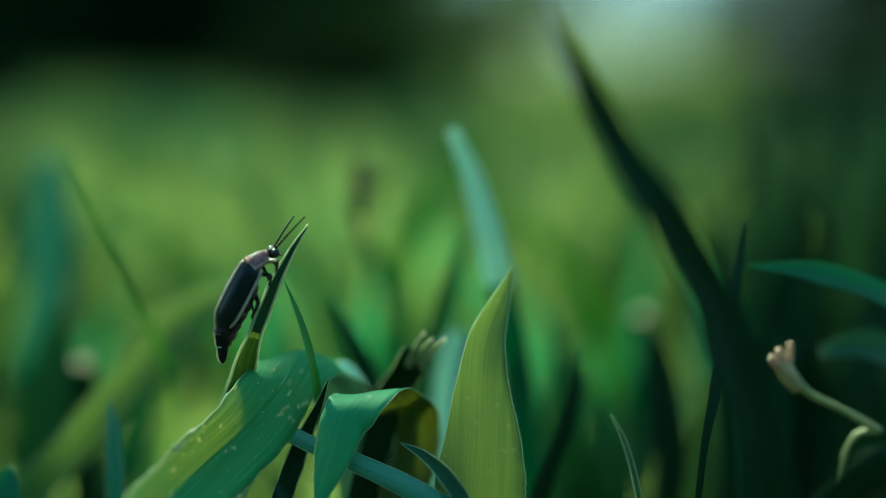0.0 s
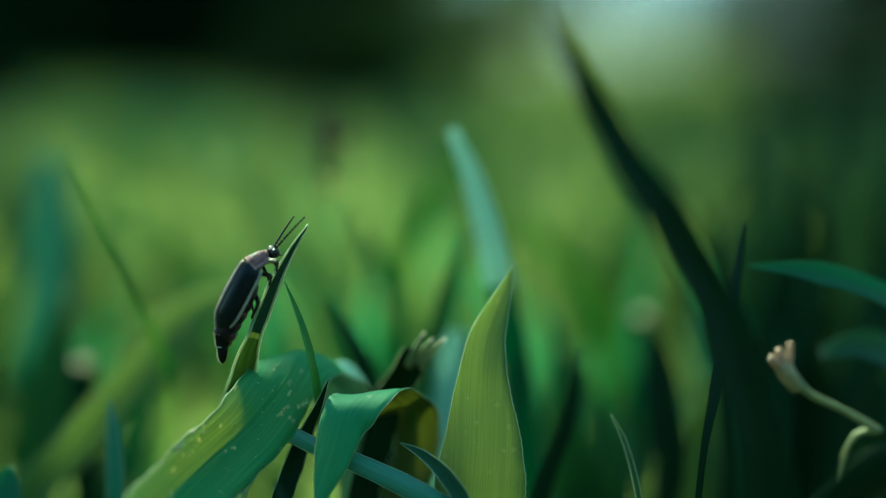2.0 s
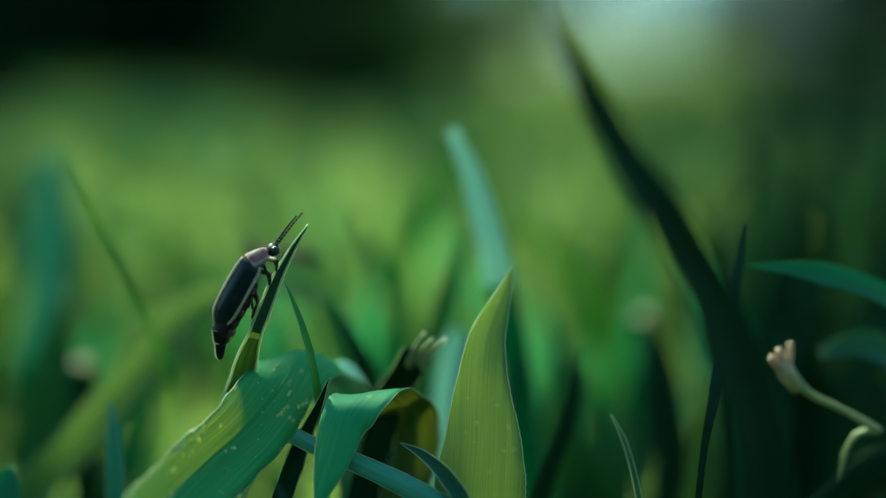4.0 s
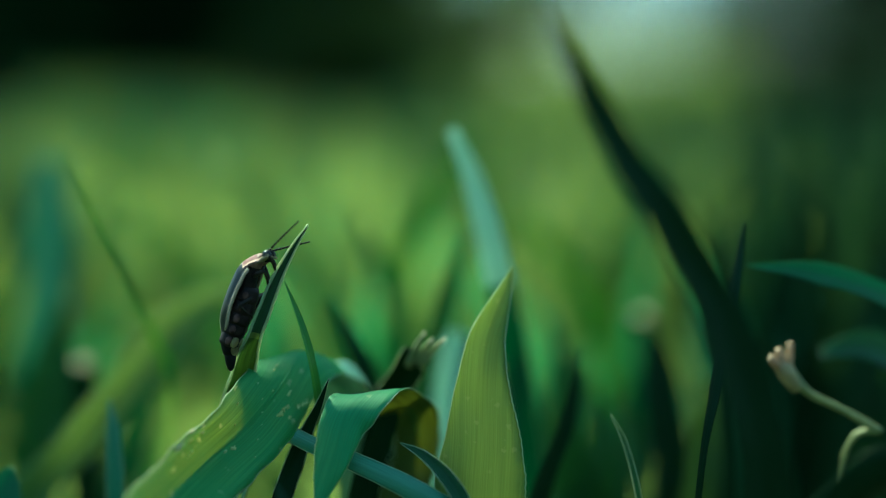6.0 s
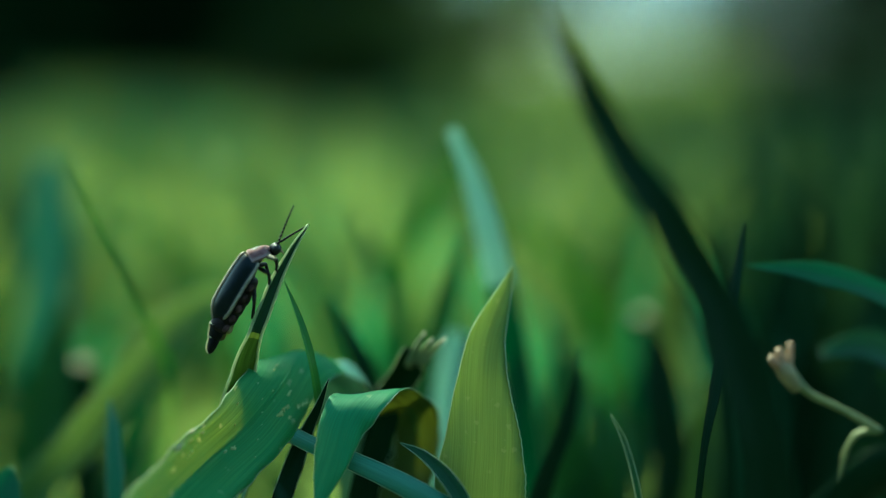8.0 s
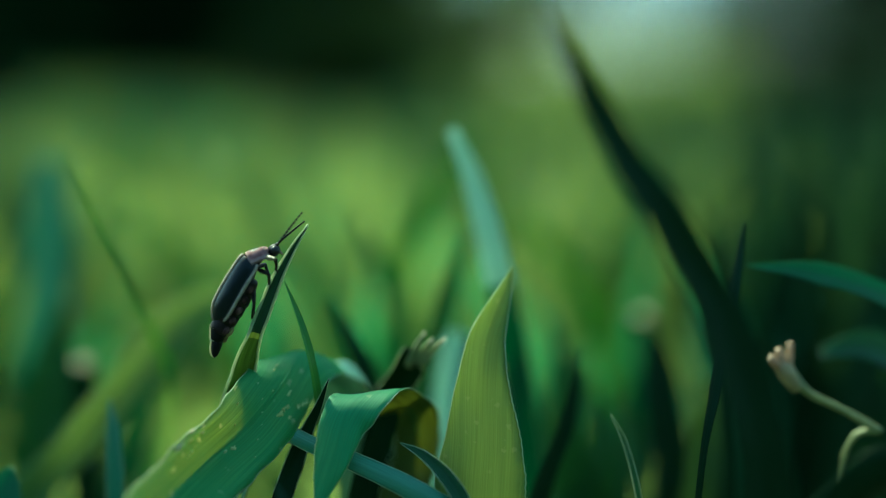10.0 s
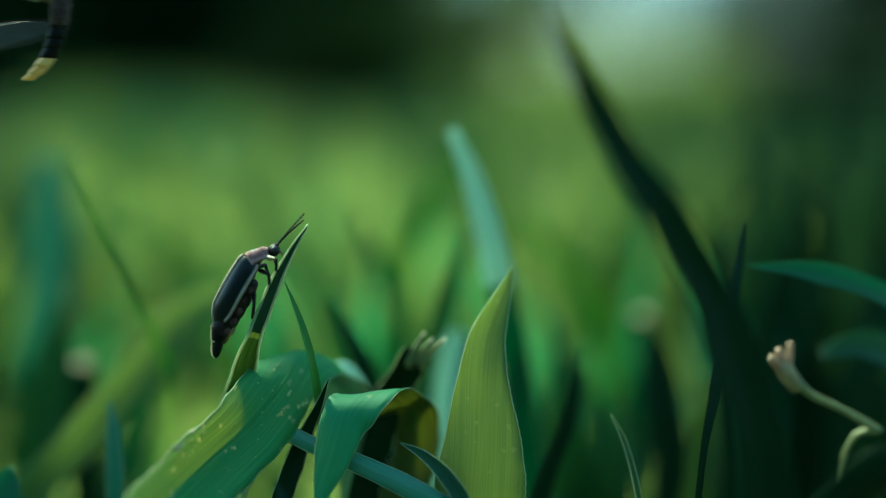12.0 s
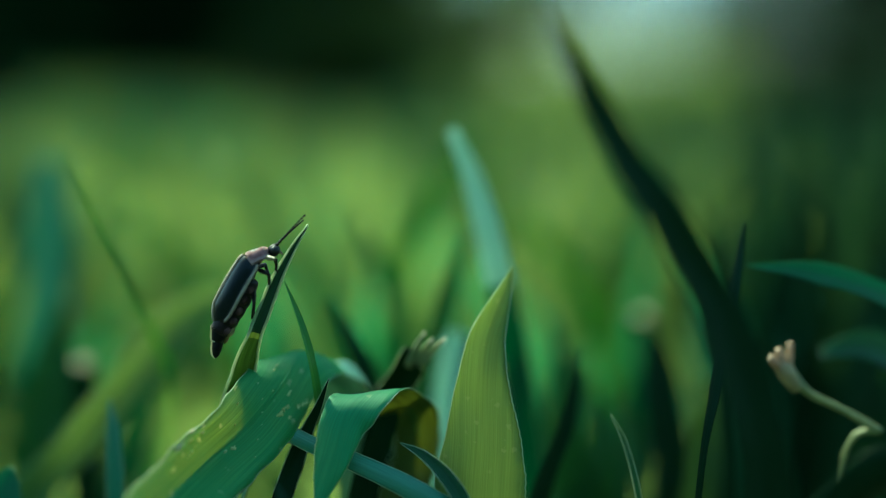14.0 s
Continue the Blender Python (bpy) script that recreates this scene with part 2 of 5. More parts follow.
def spline(pts, n):
    """n points of a smooth curve through pts, evenly spaced in time along the chords, with the parameter of each in 0 .. len(pts) - 1."""
    p = [Vector(q) for q in pts]
    knots = [0.0]
    for a, b in zip(p, p[1:]):
        knots.append(knots[-1] + max(1e-9, (b - a).length) ** 0.7)
    last = len(p) - 1
    slopes = []
    for i in range(last + 1):
        if i in (0, last):
            a, b = (0, 1) if i == 0 else (last - 1, last)
            slopes.append((p[b] - p[a]) / (knots[b] - knots[a]))
        else:
            h0, h1 = knots[i] - knots[i - 1], knots[i + 1] - knots[i]
            slopes.append(((p[i] - p[i - 1]) / h0 * h1 + (p[i + 1] - p[i]) / h1 * h0) / (h0 + h1))
    out = []
    for k in range(n):
        t = knots[-1] * k / (n - 1)
        i = 0
        while i < last - 1 and t > knots[i + 1]:
            i += 1
        h = knots[i + 1] - knots[i]
        u = min(1.0, (t - knots[i]) / h)
        q = (p[i] * (1 + 2 * u) * (1 - u) ** 2 + slopes[i] * h * u * (1 - u) ** 2 + p[i + 1] * u * u * (3 - 2 * u)
             - slopes[i + 1] * h * u * u * (1 - u))
        out.append((i + u, q))
    return out


def interp(vals, s):
    i = min(int(s), len(vals) - 2)
    u = s - i
    return vals[i] * (1 - u) + vals[i + 1] * u


def tube_data(points, radii, sides=8, cap=True):
    """Verts and faces of a tube round points with a radius at each."""
    verts, faces = [], []
    up = Vector((0.3, 0.2, 0.93))
    for k, p in enumerate(points):
        tan = (points[min(k + 1, len(points) - 1)] - points[max(k - 1, 0)]).normalized()
        a = tan.cross(up)
        a = a.normalized() if a.length > 1e-6 else tan.orthogonal().normalized()
        b = tan.cross(a)
        for j in range(sides):
            g = 2 * math.pi * j / sides
            verts.append(p + (a * math.cos(g) + b * math.sin(g)) * radii[k])
    for k in range(len(points) - 1):
        for j in range(sides):
            j2 = (j + 1) % sides
            faces.append((k * sides + j, k * sides + j2, (k + 1) * sides + j2, (k + 1) * sides + j))
    if cap:
        faces.append(tuple(range(sides - 1, -1, -1)))
        e = (len(points) - 1) * sides
        faces.append(tuple(range(e, e + sides)))
    return verts, faces


def tube(name, pts, radii, mat, n=16, sides=8):
    sp = spline([Vector(p) * MM for p in pts], n)
    v, f = tube_data([q for _, q in sp], [interp(radii, s) * MM for s, _ in sp], sides)
    return mesh_of(name, v, f, mat)


LEAF_SKIN = {}


def blade(label, pts, widths, mat, turn=0.0, across=None, fold=0.18, thick=0.22, n=44, wave=0.03, rim=True, midrib=True,
          name="grass_blade", group="", saw=0.0, twist=0.0, bands=(), rim_r=0.06):
    """A leaf along pts (mm, from its root), widths (mm) at each, its width turned about the vertical or along across (one direction, or one for each point).
    fold: how deep the keel is to the width, one number or one for each point."""
    rng = random.Random(label + str(pts[0]))
    base = Vector(pts[0]) * MM
    sp = spline([Vector(p) * MM - base for p in pts], n)
    cols = (-1.0, -0.72, -0.4, -0.12, 0.0, 0.12, 0.4, 0.72, 1.0)
    m = len(cols)
    top, low, uv, edges, keel = [], [], [], ([], []), []
    run = 0.0
    ph = [rng.uniform(0, 6.28) for _ in range(4)]
    for k, (s, p) in enumerate(sp):
        q0, q1 = sp[max(k - 1, 0)][1], sp[min(k + 1, n - 1)][1]
        tan = (q1 - q0).normalized()
        run += (p - sp[max(k - 1, 0)][1]).length / MM
        g = radians(turn + twist * k / (n - 1))
        if across and isinstance(across, list):
            i = min(int(s), len(across) - 2)
            w = Vector(across[i]).lerp(Vector(across[i + 1]), s - i)
        else:
            w = Vector(across) if across else Vector((math.cos(g), math.sin(g), 0))
        w = (w - tan * w.dot(tan)).normalized()
        nor = w.cross(tan).normalized()
        half = interp(widths, s) * MM / 2
        keeled = interp(fold, s) if isinstance(fold, list) else fold
        for c in cols:
            jag = 1 + (wave * (math.sin(run * 0.9 + ph[0] + c) + 0.6 * math.sin(run * 2.3 + ph[1] - c)) if abs(c) > 0.9 else 0)
            if saw and c > 0.9:
                jag += saw * (1 if k % 2 else -1)
            rise = (abs(c) ** (1.08 if keeled < 0 else 1.3 + 2 * keeled) - 0.5) * half * keeled * 2 + wave * half * math.sin(run * 0.55 + ph[2] + 1.7 * c)
            q = p + w * (c * half * jag) + nor * rise
            th = thick * MM * min(1.0, half / (1.2 * MM)) * (1 - 0.75 * c * c) / 2
            top.append(q + nor * th)
            low.append(q - nor * th)
            uv.append((c * half / MM + 3.1 * ph[3], run))
        edges[0].append(top[-m])
        edges[1].append(top[-1])
        keel.append(p + nor * (-0.5 * half * keeled * 2))
    verts = top + low
    faces = []
    o = n * m
    for k in range(n - 1):
        for j in range(m - 1):
            a, b = k * m + j, k * m + j + 1
            c, d = a + m, b + m
            faces += [(a, b, d, c), (o + a, o + c, o + d, o + b)]
        a = k * m
        faces.append((a, a + m, o + a + m, o + a))
        a = k * m + m - 1
        faces.append((a, o + a, o + a + m, a + m))
    faces.append(tuple(range(m - 1, -1, -1)) + tuple(range(o, o + m)))
    e = (n - 1) * m
    faces.append(tuple(range(e, e + m)) + tuple(range(o + e + m - 1, o + e - 1, -1)))
    kinds = [0] * len(faces)
    for b, (s0, s1, _) in enumerate(bands):
        per = (m - 1) * 2 + 2
        for k in range(n - 1):
            if s0 <= sp[k][0] < s1:
                kinds[k * per:(k + 1) * per] = [b + 1] * per
    me = mesh_of(name, verts, faces, [mat] + [b[2] for b in bands], uv + uv, kinds)
    thing = tagged(new(name), label, "grass", group)
    thing.location = base
    part("leaf", me, thing)
    LEAF_SKIN[thing.name] = (low, m)
    k0 = n // 5
    if rim:
        for side in edges:
            r = [rim_r * min(1.0, 0.35 + 0.65 * interp(widths, sp[k][0])) * MM for k in range(k0, n)]
            v, f = tube_data(side[k0:], r, 5)
            part("edge", mesh_of("edge", v, f, LEAF_RIM_LIGHT), thing, "pale thin leaf edge with rim light put into its colour")
    if midrib:
        r = [max(0.02, 0.02 * interp(widths, sp[k][0])) * MM for k in range(n)]
        v, f = tube_data(keel, r, 6)
        part("midrib", mesh_of("midrib", v, f, mat), thing)
    return thing


# ---- ground ----
def build_ground():
    rings = [0.0, 0.1, 0.2, 0.4, 0.8, 1.6, 3.2, 6.4, 13, 26, 60, 150, 400, 1200, 3000]
    verts, faces, seg = [(0, 0, 0)], [], 48
    for r in rings[1:]:
        for j in range(seg):
            g = 2 * math.pi * j / seg
            x, y = r * math.cos(g), r * math.sin(g)
            z = 0.0 if r < 0.3 else min(0.02 * r, 0.03) * noise.noise(Vector((x * 0.9, y * 0.9, 0.4))) - 0.004
            verts.append((x, y, z))
    for j in range(seg):
        faces.append((0, 1 + j, 1 + (j + 1) % seg))
    for k in range(len(rings) - 2):
        for j in range(seg):
            a, b = 1 + k * seg + j, 1 + k * seg + (j + 1) % seg
            faces.append((a, a + seg, b + seg, b))
    tagged(new("ground", mesh_of("ground", verts, faces, GROUND)), "green turf of a lawn under long grass", "ground", kind="structure")


build_ground()


def field(name, label, count, region, height, width, mat, seed, bend=0.5, uneven=False):
    """Uncounted grass: blades of three segments, joined in one mesh."""
    rng = np.random.default_rng(seed)
    pts = region(rng, count)
    n = len(pts)
    h = rng.uniform(*height, n)
    if uneven:
        h *= [0.4 + 0.95 * (0.5 + noise.noise(Vector((p[0] * 2.2, p[1] * 1.4, seed)))) for p in pts]
        h *= [0.6 if p[0] < -0.31 * p[1] else 0.92 if p[0] < -0.16 * p[1] else 0.6 for p in pts]
    w = rng.uniform(*width, n) / 2
    g = rng.uniform(0, 2 * np.pi, n)
    lean = rng.uniform(0.05, bend, n) * h
    face = rng.uniform(0, 2 * np.pi, n)
    dx, dy = np.cos(g), np.sin(g)
    wx, wy = np.cos(face), np.sin(face)
    rows = []
    for s, ws in ((0.0, 0.75), (0.35, 1.0), (0.7, 0.72), (1.0, 0.04)):
        cx = pts[:, 0] + dx * lean * s ** 2
        cy = pts[:, 1] + dy * lean * s ** 2
        cz = h * s * (1 - 0.12 * s * lean / h)
        rows.append(np.stack([cx - wx * w * ws, cy - wy * w * ws, cz], 1))
        rows.append(np.stack([cx + wx * w * ws, cy + wy * w * ws, cz], 1))
    verts = np.stack(rows, 1).reshape(-1, 3)
    b = (np.arange(n) * 8)[:, None]
    faces = np.concatenate([b + np.array([[0, 1, 3, 2]]), b + np.array([[2, 3, 5, 4]]), b + np.array([[4, 5, 7, 6]])], 0)
    uv = np.tile(np.array([(0, 0), (3, 0), (0, 25), (3, 25), (0, 50), (3, 50), (1, 75), (2, 75)], dtype=float), (n, 1))
    uv[:, 0] += np.repeat(rng.uniform(0, 300, n), 8)
    me = mesh_of(name, verts.tolist(), faces.tolist(), mat, uv)
    return tagged(new(name, me), label, "grass", kind="stuff")


def wedge(y0, y1, slope, power=1.0):
    def pick(rng, count):
        y = y0 + (y1 - y0) * rng.uniform(0, 1, count) ** power
        return np.stack([rng.uniform(-1, 1, count) * (slope * y + 0.03), y], 1)
    return pick


def around(r0, r1):
    def pick(rng, count):
        r = np.sqrt(rng.uniform(r0 * r0, r1 * r1, count))
        g = rng.uniform(0, 2 * np.pi, count)
        p = np.stack([r * np.cos(g), r * np.sin(g)], 1)
        p = p[(np.hypot(p[:, 0], p[:, 1]) > 0.45) | (p[:, 1] > 0.09)]
        return p[~((p[:, 1] > 0.02) & (np.abs(p[:, 0]) < 0.6 * p[:, 1] + 0.04))]
    return pick


field("mid_grass", "sunlit green grass of the near lawn", 1500, wedge(0.24, 0.7, 0.55), (0.035, 0.075), (0.003, 0.006), FIELD, 3)
field("mid_grass", "blue-green grass in the near lawn", 500, wedge(0.2, 0.6, 0.55), (0.03, 0.06), (0.003, 0.007), FIELD_TEAL, 4)
field("far_grass", "sunlit grass of the far lawn", 14000, wedge(0.7, 5.0, 0.5, 1.6), (0.03, 0.09), (0.004, 0.009), FIELD, 5, 0.7, True)
field("far_grass", "blue-green tufts in the far lawn", 2800, wedge(0.5, 4.0, 0.5, 1.6), (0.03, 0.085), (0.004, 0.009), FIELD_TEAL, 9, 0.7, True)
field("side_grass", "green grass all round the close-up", 48000, around(0.06, 3.2), (0.03, 0.075), (0.004, 0.008), FIELD, 6)
def open_side(rng, count):
    y = 4.5 + 6.3 * rng.uniform(0, 1, count)
    return np.stack([y * rng.uniform(-0.03, 0.22, count), y], 1)


field("distant_grass", "sunlit tall grass at the end of the lawn", 5000, open_side, (0.06, 0.2), (0.015, 0.03), FIELD, 31)


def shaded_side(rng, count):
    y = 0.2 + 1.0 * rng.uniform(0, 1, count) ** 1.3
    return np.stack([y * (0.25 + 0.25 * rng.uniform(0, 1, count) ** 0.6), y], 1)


# the shade on this side comes partly from the dark leaf colour
field("shaded_grass", "long grass with shade put into its dark colour", 1500, shaded_side, (0.045, 0.085), (0.003, 0.007), LEAF_SHADE, 21)
def sunny_side(rng, count):
    y = rng.uniform(0.085, 0.26, count)
    return np.stack([rng.uniform(-0.55, 0.25, count) * y, y], 1)


field("short_grass", "short green grass between the tall blades", 540, sunny_side, (0.01, 0.032), (0.002, 0.004), FIELD, 7)


# ---- trees round the lawn, unseen shade casters among them ----
def tree(label, x, y, trunk_h, crown_r, crown_z, leaves, seed, leaf=0.09, lean=(0, 0), mat=FOLIAGE):
    rng = random.Random(seed)
    thing = tagged(new("tree"), label, "tree", "trees round the lawn")
    thing.location = (x, y, 0)
    pts = [Vector((0, 0, -0.05)), Vector((0.04 * trunk_h, 0, trunk_h * 0.5)), Vector((0, 0.03, trunk_h)), Vector((lean[0], lean[1], crown_z))]
    sp = spline(pts, 14)
    r0 = 0.022 * crown_z + 0.006
    v, f = tube_data([q for _, q in sp], [r0 * (1.15 - 0.3 * s) for s, _ in sp], 10)
    part("trunk", mesh_of("trunk", v, f, BARK), thing)
    tips = []
    for k in range(9):
        g = k * 2.4 + rng.uniform(-0.4, 0.4)
        a = Vector((0, 0, trunk_h * rng.uniform(0.75, 1.1)))
        b = Vector((lean[0] + math.cos(g) * crown_r * 0.75, lean[1] + math.sin(g) * crown_r * 0.75, crown_z + crown_r * rng.uniform(-0.5, 0.6)))
        sp = spline([a, a.lerp(b, 0.5) + Vector((0, 0, 0.15 * crown_r)), b], 8)
        v, f = tube_data([q for _, q in sp], [r0 * 0.42 * (1 - 0.42 * s) for s, _ in sp], 6)
        part("limb", mesh_of("limb", v, f, BARK), thing)
        tips.append(b)
    clumps = [t + Vector([rng.gauss(0, 0.3 * crown_r) for _ in range(3)]) for t in tips for _ in range(6)]
    verts, faces, uv = [], [], []
    for k in range(leaves):
        c = clumps[k % len(clumps)] + Vector([rng.gauss(0, 0.17 * crown_r) for _ in range(3)])
        if c.z < 0.15:
            c.z = 0.15 + rng.uniform(0, 0.3)
        a = Vector([rng.gauss(0, 1) for _ in range(3)]).normalized()
        b = a.orthogonal().normalized()
        s = leaf * rng.uniform(0.6, 1.3)
        o = len(verts)
        verts += [c - a * s, c - b * s * 0.45, c + a * s, c + b * s * 0.45 + a.cross(b) * s * 0.2]
        faces.append((o, o + 1, o + 2, o + 3))
        h = rng.uniform(0, 90)
        uv += [(h, 0), (h + 2, 5), (h, 10), (h - 2, 5)]
    part("crown", mesh_of("crown", verts, faces, mat, uv, smooth=False), thing)
    return thing


DARK_TREE = "leafy tree with low boughs, coloured dark for shade"
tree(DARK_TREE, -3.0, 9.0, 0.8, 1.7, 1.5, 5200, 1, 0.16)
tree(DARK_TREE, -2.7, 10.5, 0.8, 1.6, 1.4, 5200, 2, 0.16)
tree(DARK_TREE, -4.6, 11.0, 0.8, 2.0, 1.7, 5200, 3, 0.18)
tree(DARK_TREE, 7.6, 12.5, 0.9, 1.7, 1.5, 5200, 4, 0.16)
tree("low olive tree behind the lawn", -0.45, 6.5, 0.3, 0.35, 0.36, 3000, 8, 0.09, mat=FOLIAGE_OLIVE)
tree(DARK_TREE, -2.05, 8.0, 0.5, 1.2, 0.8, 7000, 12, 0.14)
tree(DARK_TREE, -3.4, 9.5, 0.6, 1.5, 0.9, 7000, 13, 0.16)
# crowns out of view, added along the sun's path to shade the lawn
tree("unseen broad tree added to shade the lawn", 2.5, 5.9, 1.4, 1.1, 2.6, 7000, 5, 0.14, (-1.75, -0.1))
tree("unseen leaning tree added to shade the lawn", 1.4, 3.3, 0.9, 0.5, 1.8, 5000, 6, 0.07, (-1.3, -0.1))
tree("unseen leaning tree added to shade the lawn", 1.1, 1.25, 0.6, 0.2, 1.05, 2600, 24, 0.035, (-1.3, 0.0))
tree("unseen leaning tree added to shade the lawn", 0.98, 2.0, 0.7, 0.17, 1.3, 3000, 14, 0.035, (-1.12, 0.0))
tree("unseen slim sapling added to shade the near lawn", -0.78, 1.5, 0.7, 0.16, 1.2, 2500, 15, 0.03, (0.57, 0.03))
# thin crowns added in front of the sky just to lower its brightness
tree("sparse tree added to dim the sky behind the lawn", 0.62, 14.0, 0.5, 0.62, 0.9, 2400, 27, 0.1, mat=FOLIAGE_OLIVE)
for k in range(11):
    x = 1.05 + 0.55 * k
    tree("sparse tree added to dim the sky behind the lawn", x, 16.0 + 0.4 * (k % 2), 0.9, 0.95, 1.35 + 0.15 * (k % 2), 560 if k < 1 else 280 if k < 5 else 680 if k < 8 else 1800, 40 + k, 0.095)
# more unseen trees and saplings, added only for their shade
tree("unseen slim sapling added to shade the near lawn", -0.55, 0.98, 0.55, 0.06, 0.9, 1500, 16, 0.014, (0.30, 0.0))
tree("unseen tall tree added to darken the far lawn", -2.6, 3.9, 1.3, 0.8, 2.2, 2300, 18, 0.1, (0.85, -0.1))
tree("unseen tall tree added to darken the far lawn", -2.4, 4.8, 1.3, 0.6, 2.2, 4200, 19, 0.08, (1.15, 0.0))
tree("unseen tall tree added to darken the far lawn", -2.8, 6.8, 1.4, 0.45, 2.4, 2400, 35, 0.1, (1.15, 0.0))
tree("unseen slim sapling added to shade the near lawn", -0.86, 1.2, 0.55, 0.12, 0.9, 450, 33, 0.02, (0.27, 0.0))
tree("unseen slim sapling added to shade the near lawn", -0.62, 1.12, 0.6, 0.09, 1.0, 1800, 10, 0.022, (0.37, 0.02))


def hedge(label, x0, x1, y, height, leaves, seed, mat=FOLIAGE):
    rng = random.Random(seed)
    thing = tagged(new("hedge"), label, "hedge")
    thing.location = (x0, y, 0)
    span = x1 - x0
    for k in range(int(span / 0.5) + 1):
        p = [Vector((k * 0.5, 0, -0.05)), Vector((k * 0.5 + rng.uniform(-0.1, 0.1), 0, height * 0.5)), Vector((k * 0.5, 0, height * 0.85))]
        v, f = tube_data([q for _, q in spline(p, 8)], [0.035 - 0.003 * j for j in range(8)], 7)
        part("stem", mesh_of("stem", v, f, BARK), thing)
    verts, faces, uv = [], [], []
    for k in range(leaves):
        top = height * (0.85 + 0.2 * noise.noise(Vector((k * 0.01, seed, 0))))
        c = Vector((rng.uniform(0, span), rng.gauss(0, 0.28), rng.uniform(0.02, 1) * top))
        a = Vector([rng.gauss(0, 1) for _ in range(3)]).normalized()
        b = a.orthogonal().normalized()
        z = 0.11 * rng.uniform(0.6, 1.3)
        o = len(verts)
        verts += [c - a * z, c - b * z * 0.5, c + a * z, c + b * z * 0.5 + a.cross(b) * z * 0.2]
        faces.append((o, o + 1, o + 2, o + 3))
        h = rng.uniform(0, 90)
        uv += [(h, 0), (h + 2, 5), (h, 10), (h - 2, 5)]
    part("foliage", mesh_of("foliage", verts, faces, mat, uv, smooth=False), thing)


# hedge behind the camera, added to cut the fill light of the sky
hedge("unseen low hedge added to block the near sky", -4.0, 4.0, -1.8, 0.55, 12000, 3)
hedge("clipped hedge behind the lawn, coloured dark for deep shade", -6.5, -1.1, 11.5, 1.7, 14000, 1)
hedge("clipped hedge behind the lawn, coloured dark for deep shade", 4.1, 9.0, 12.5, 0.7, 9000, 2)


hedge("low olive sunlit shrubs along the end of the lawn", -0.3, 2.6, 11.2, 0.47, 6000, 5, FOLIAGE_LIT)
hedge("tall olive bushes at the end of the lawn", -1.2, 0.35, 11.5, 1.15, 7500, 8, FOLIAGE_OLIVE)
hedge("low shrubs coloured dark for the shade of the trees", 2.3, 4.6, 11.8, 0.62, 8000, 6)


# ---- near grass ----
blade("dark green grass blade with pale edges under a firefly",
      [(-24.5, 123.0, 0.0), (-21.1, 118.2, 44.3), (-19.5, 115.2, 48.4), (-18.6, 113.2, 51.1), (-17.6, 112.0, 53.4), (-16.5, 112.1, 56.2), (-15.4, 112.4, 58.8), (-13.9, 112.8, 61.6), (-12.6, 113.2, 63.6)],
      [2.4, 2.5, 2.45, 1.95, 1.3, 1.15, 0.88, 0.52, 0.1], LEAF_PERCH, turn=20, fold=0.2, n=130, rim_r=0.16, bands=[(0.0, 3.82, LEAF_BASE), (3.82, 4.02, LEAF_NODE)])
blade("thin dark green grass blade beside the beetle's perch",
      [(-10.9, 119.7, 0.0), (-11.9, 116.7, 40.7), (-11.9, 113.9, 46.5), (-12.2, 113.2, 49.2), (-13.0, 113.6, 52.7), (-14.0, 114.5, 55.3), (-15.2, 115.3, 58.0)], [0.9, 0.9, 0.9, 0.9, 0.85, 0.55, 0.1], LEAF, turn=40, rim=False)
broad = blade("broad green grass leaf arching over, blotched with pale spots",
      [(-8.3, 135.0, 0.0), (-9.9, 127.9, 41.5), (-11.4, 124.0, 46.3), (-14.3, 118.3, 49.2), (-15.9, 114.3, 47.5), (-18.3, 111.6, 44.6), (-20.8, 109.3, 42.5), (-23.0, 106.3, 40.8), (-24.9, 102.7, 39.3), (-27.4, 97.2, 37.5)],
      [5.0, 6.0, 6.2, 6.4, 7.1, 7.4, 7.3, 7.0, 6.6, 5.6], LEAF_SPOT, fold=[0.05, 0.15, 0.3, 0.36, 0.06, -0.28, -0.34, -0.34, -0.34, -0.34], n=100, bands=[(0.0, 2.3, LEAF_SHEEN)],
      across=[(0.97, 0.2, -0.1), (0.97, 0.2, -0.1), (0.97, 0.1, -0.06), (0.96, 0.12, -0.16), (0.8, 0.16, -0.54), (0.66, 0.18, -0.72)] + [(0.64, 0.18, -0.74)] * 4)
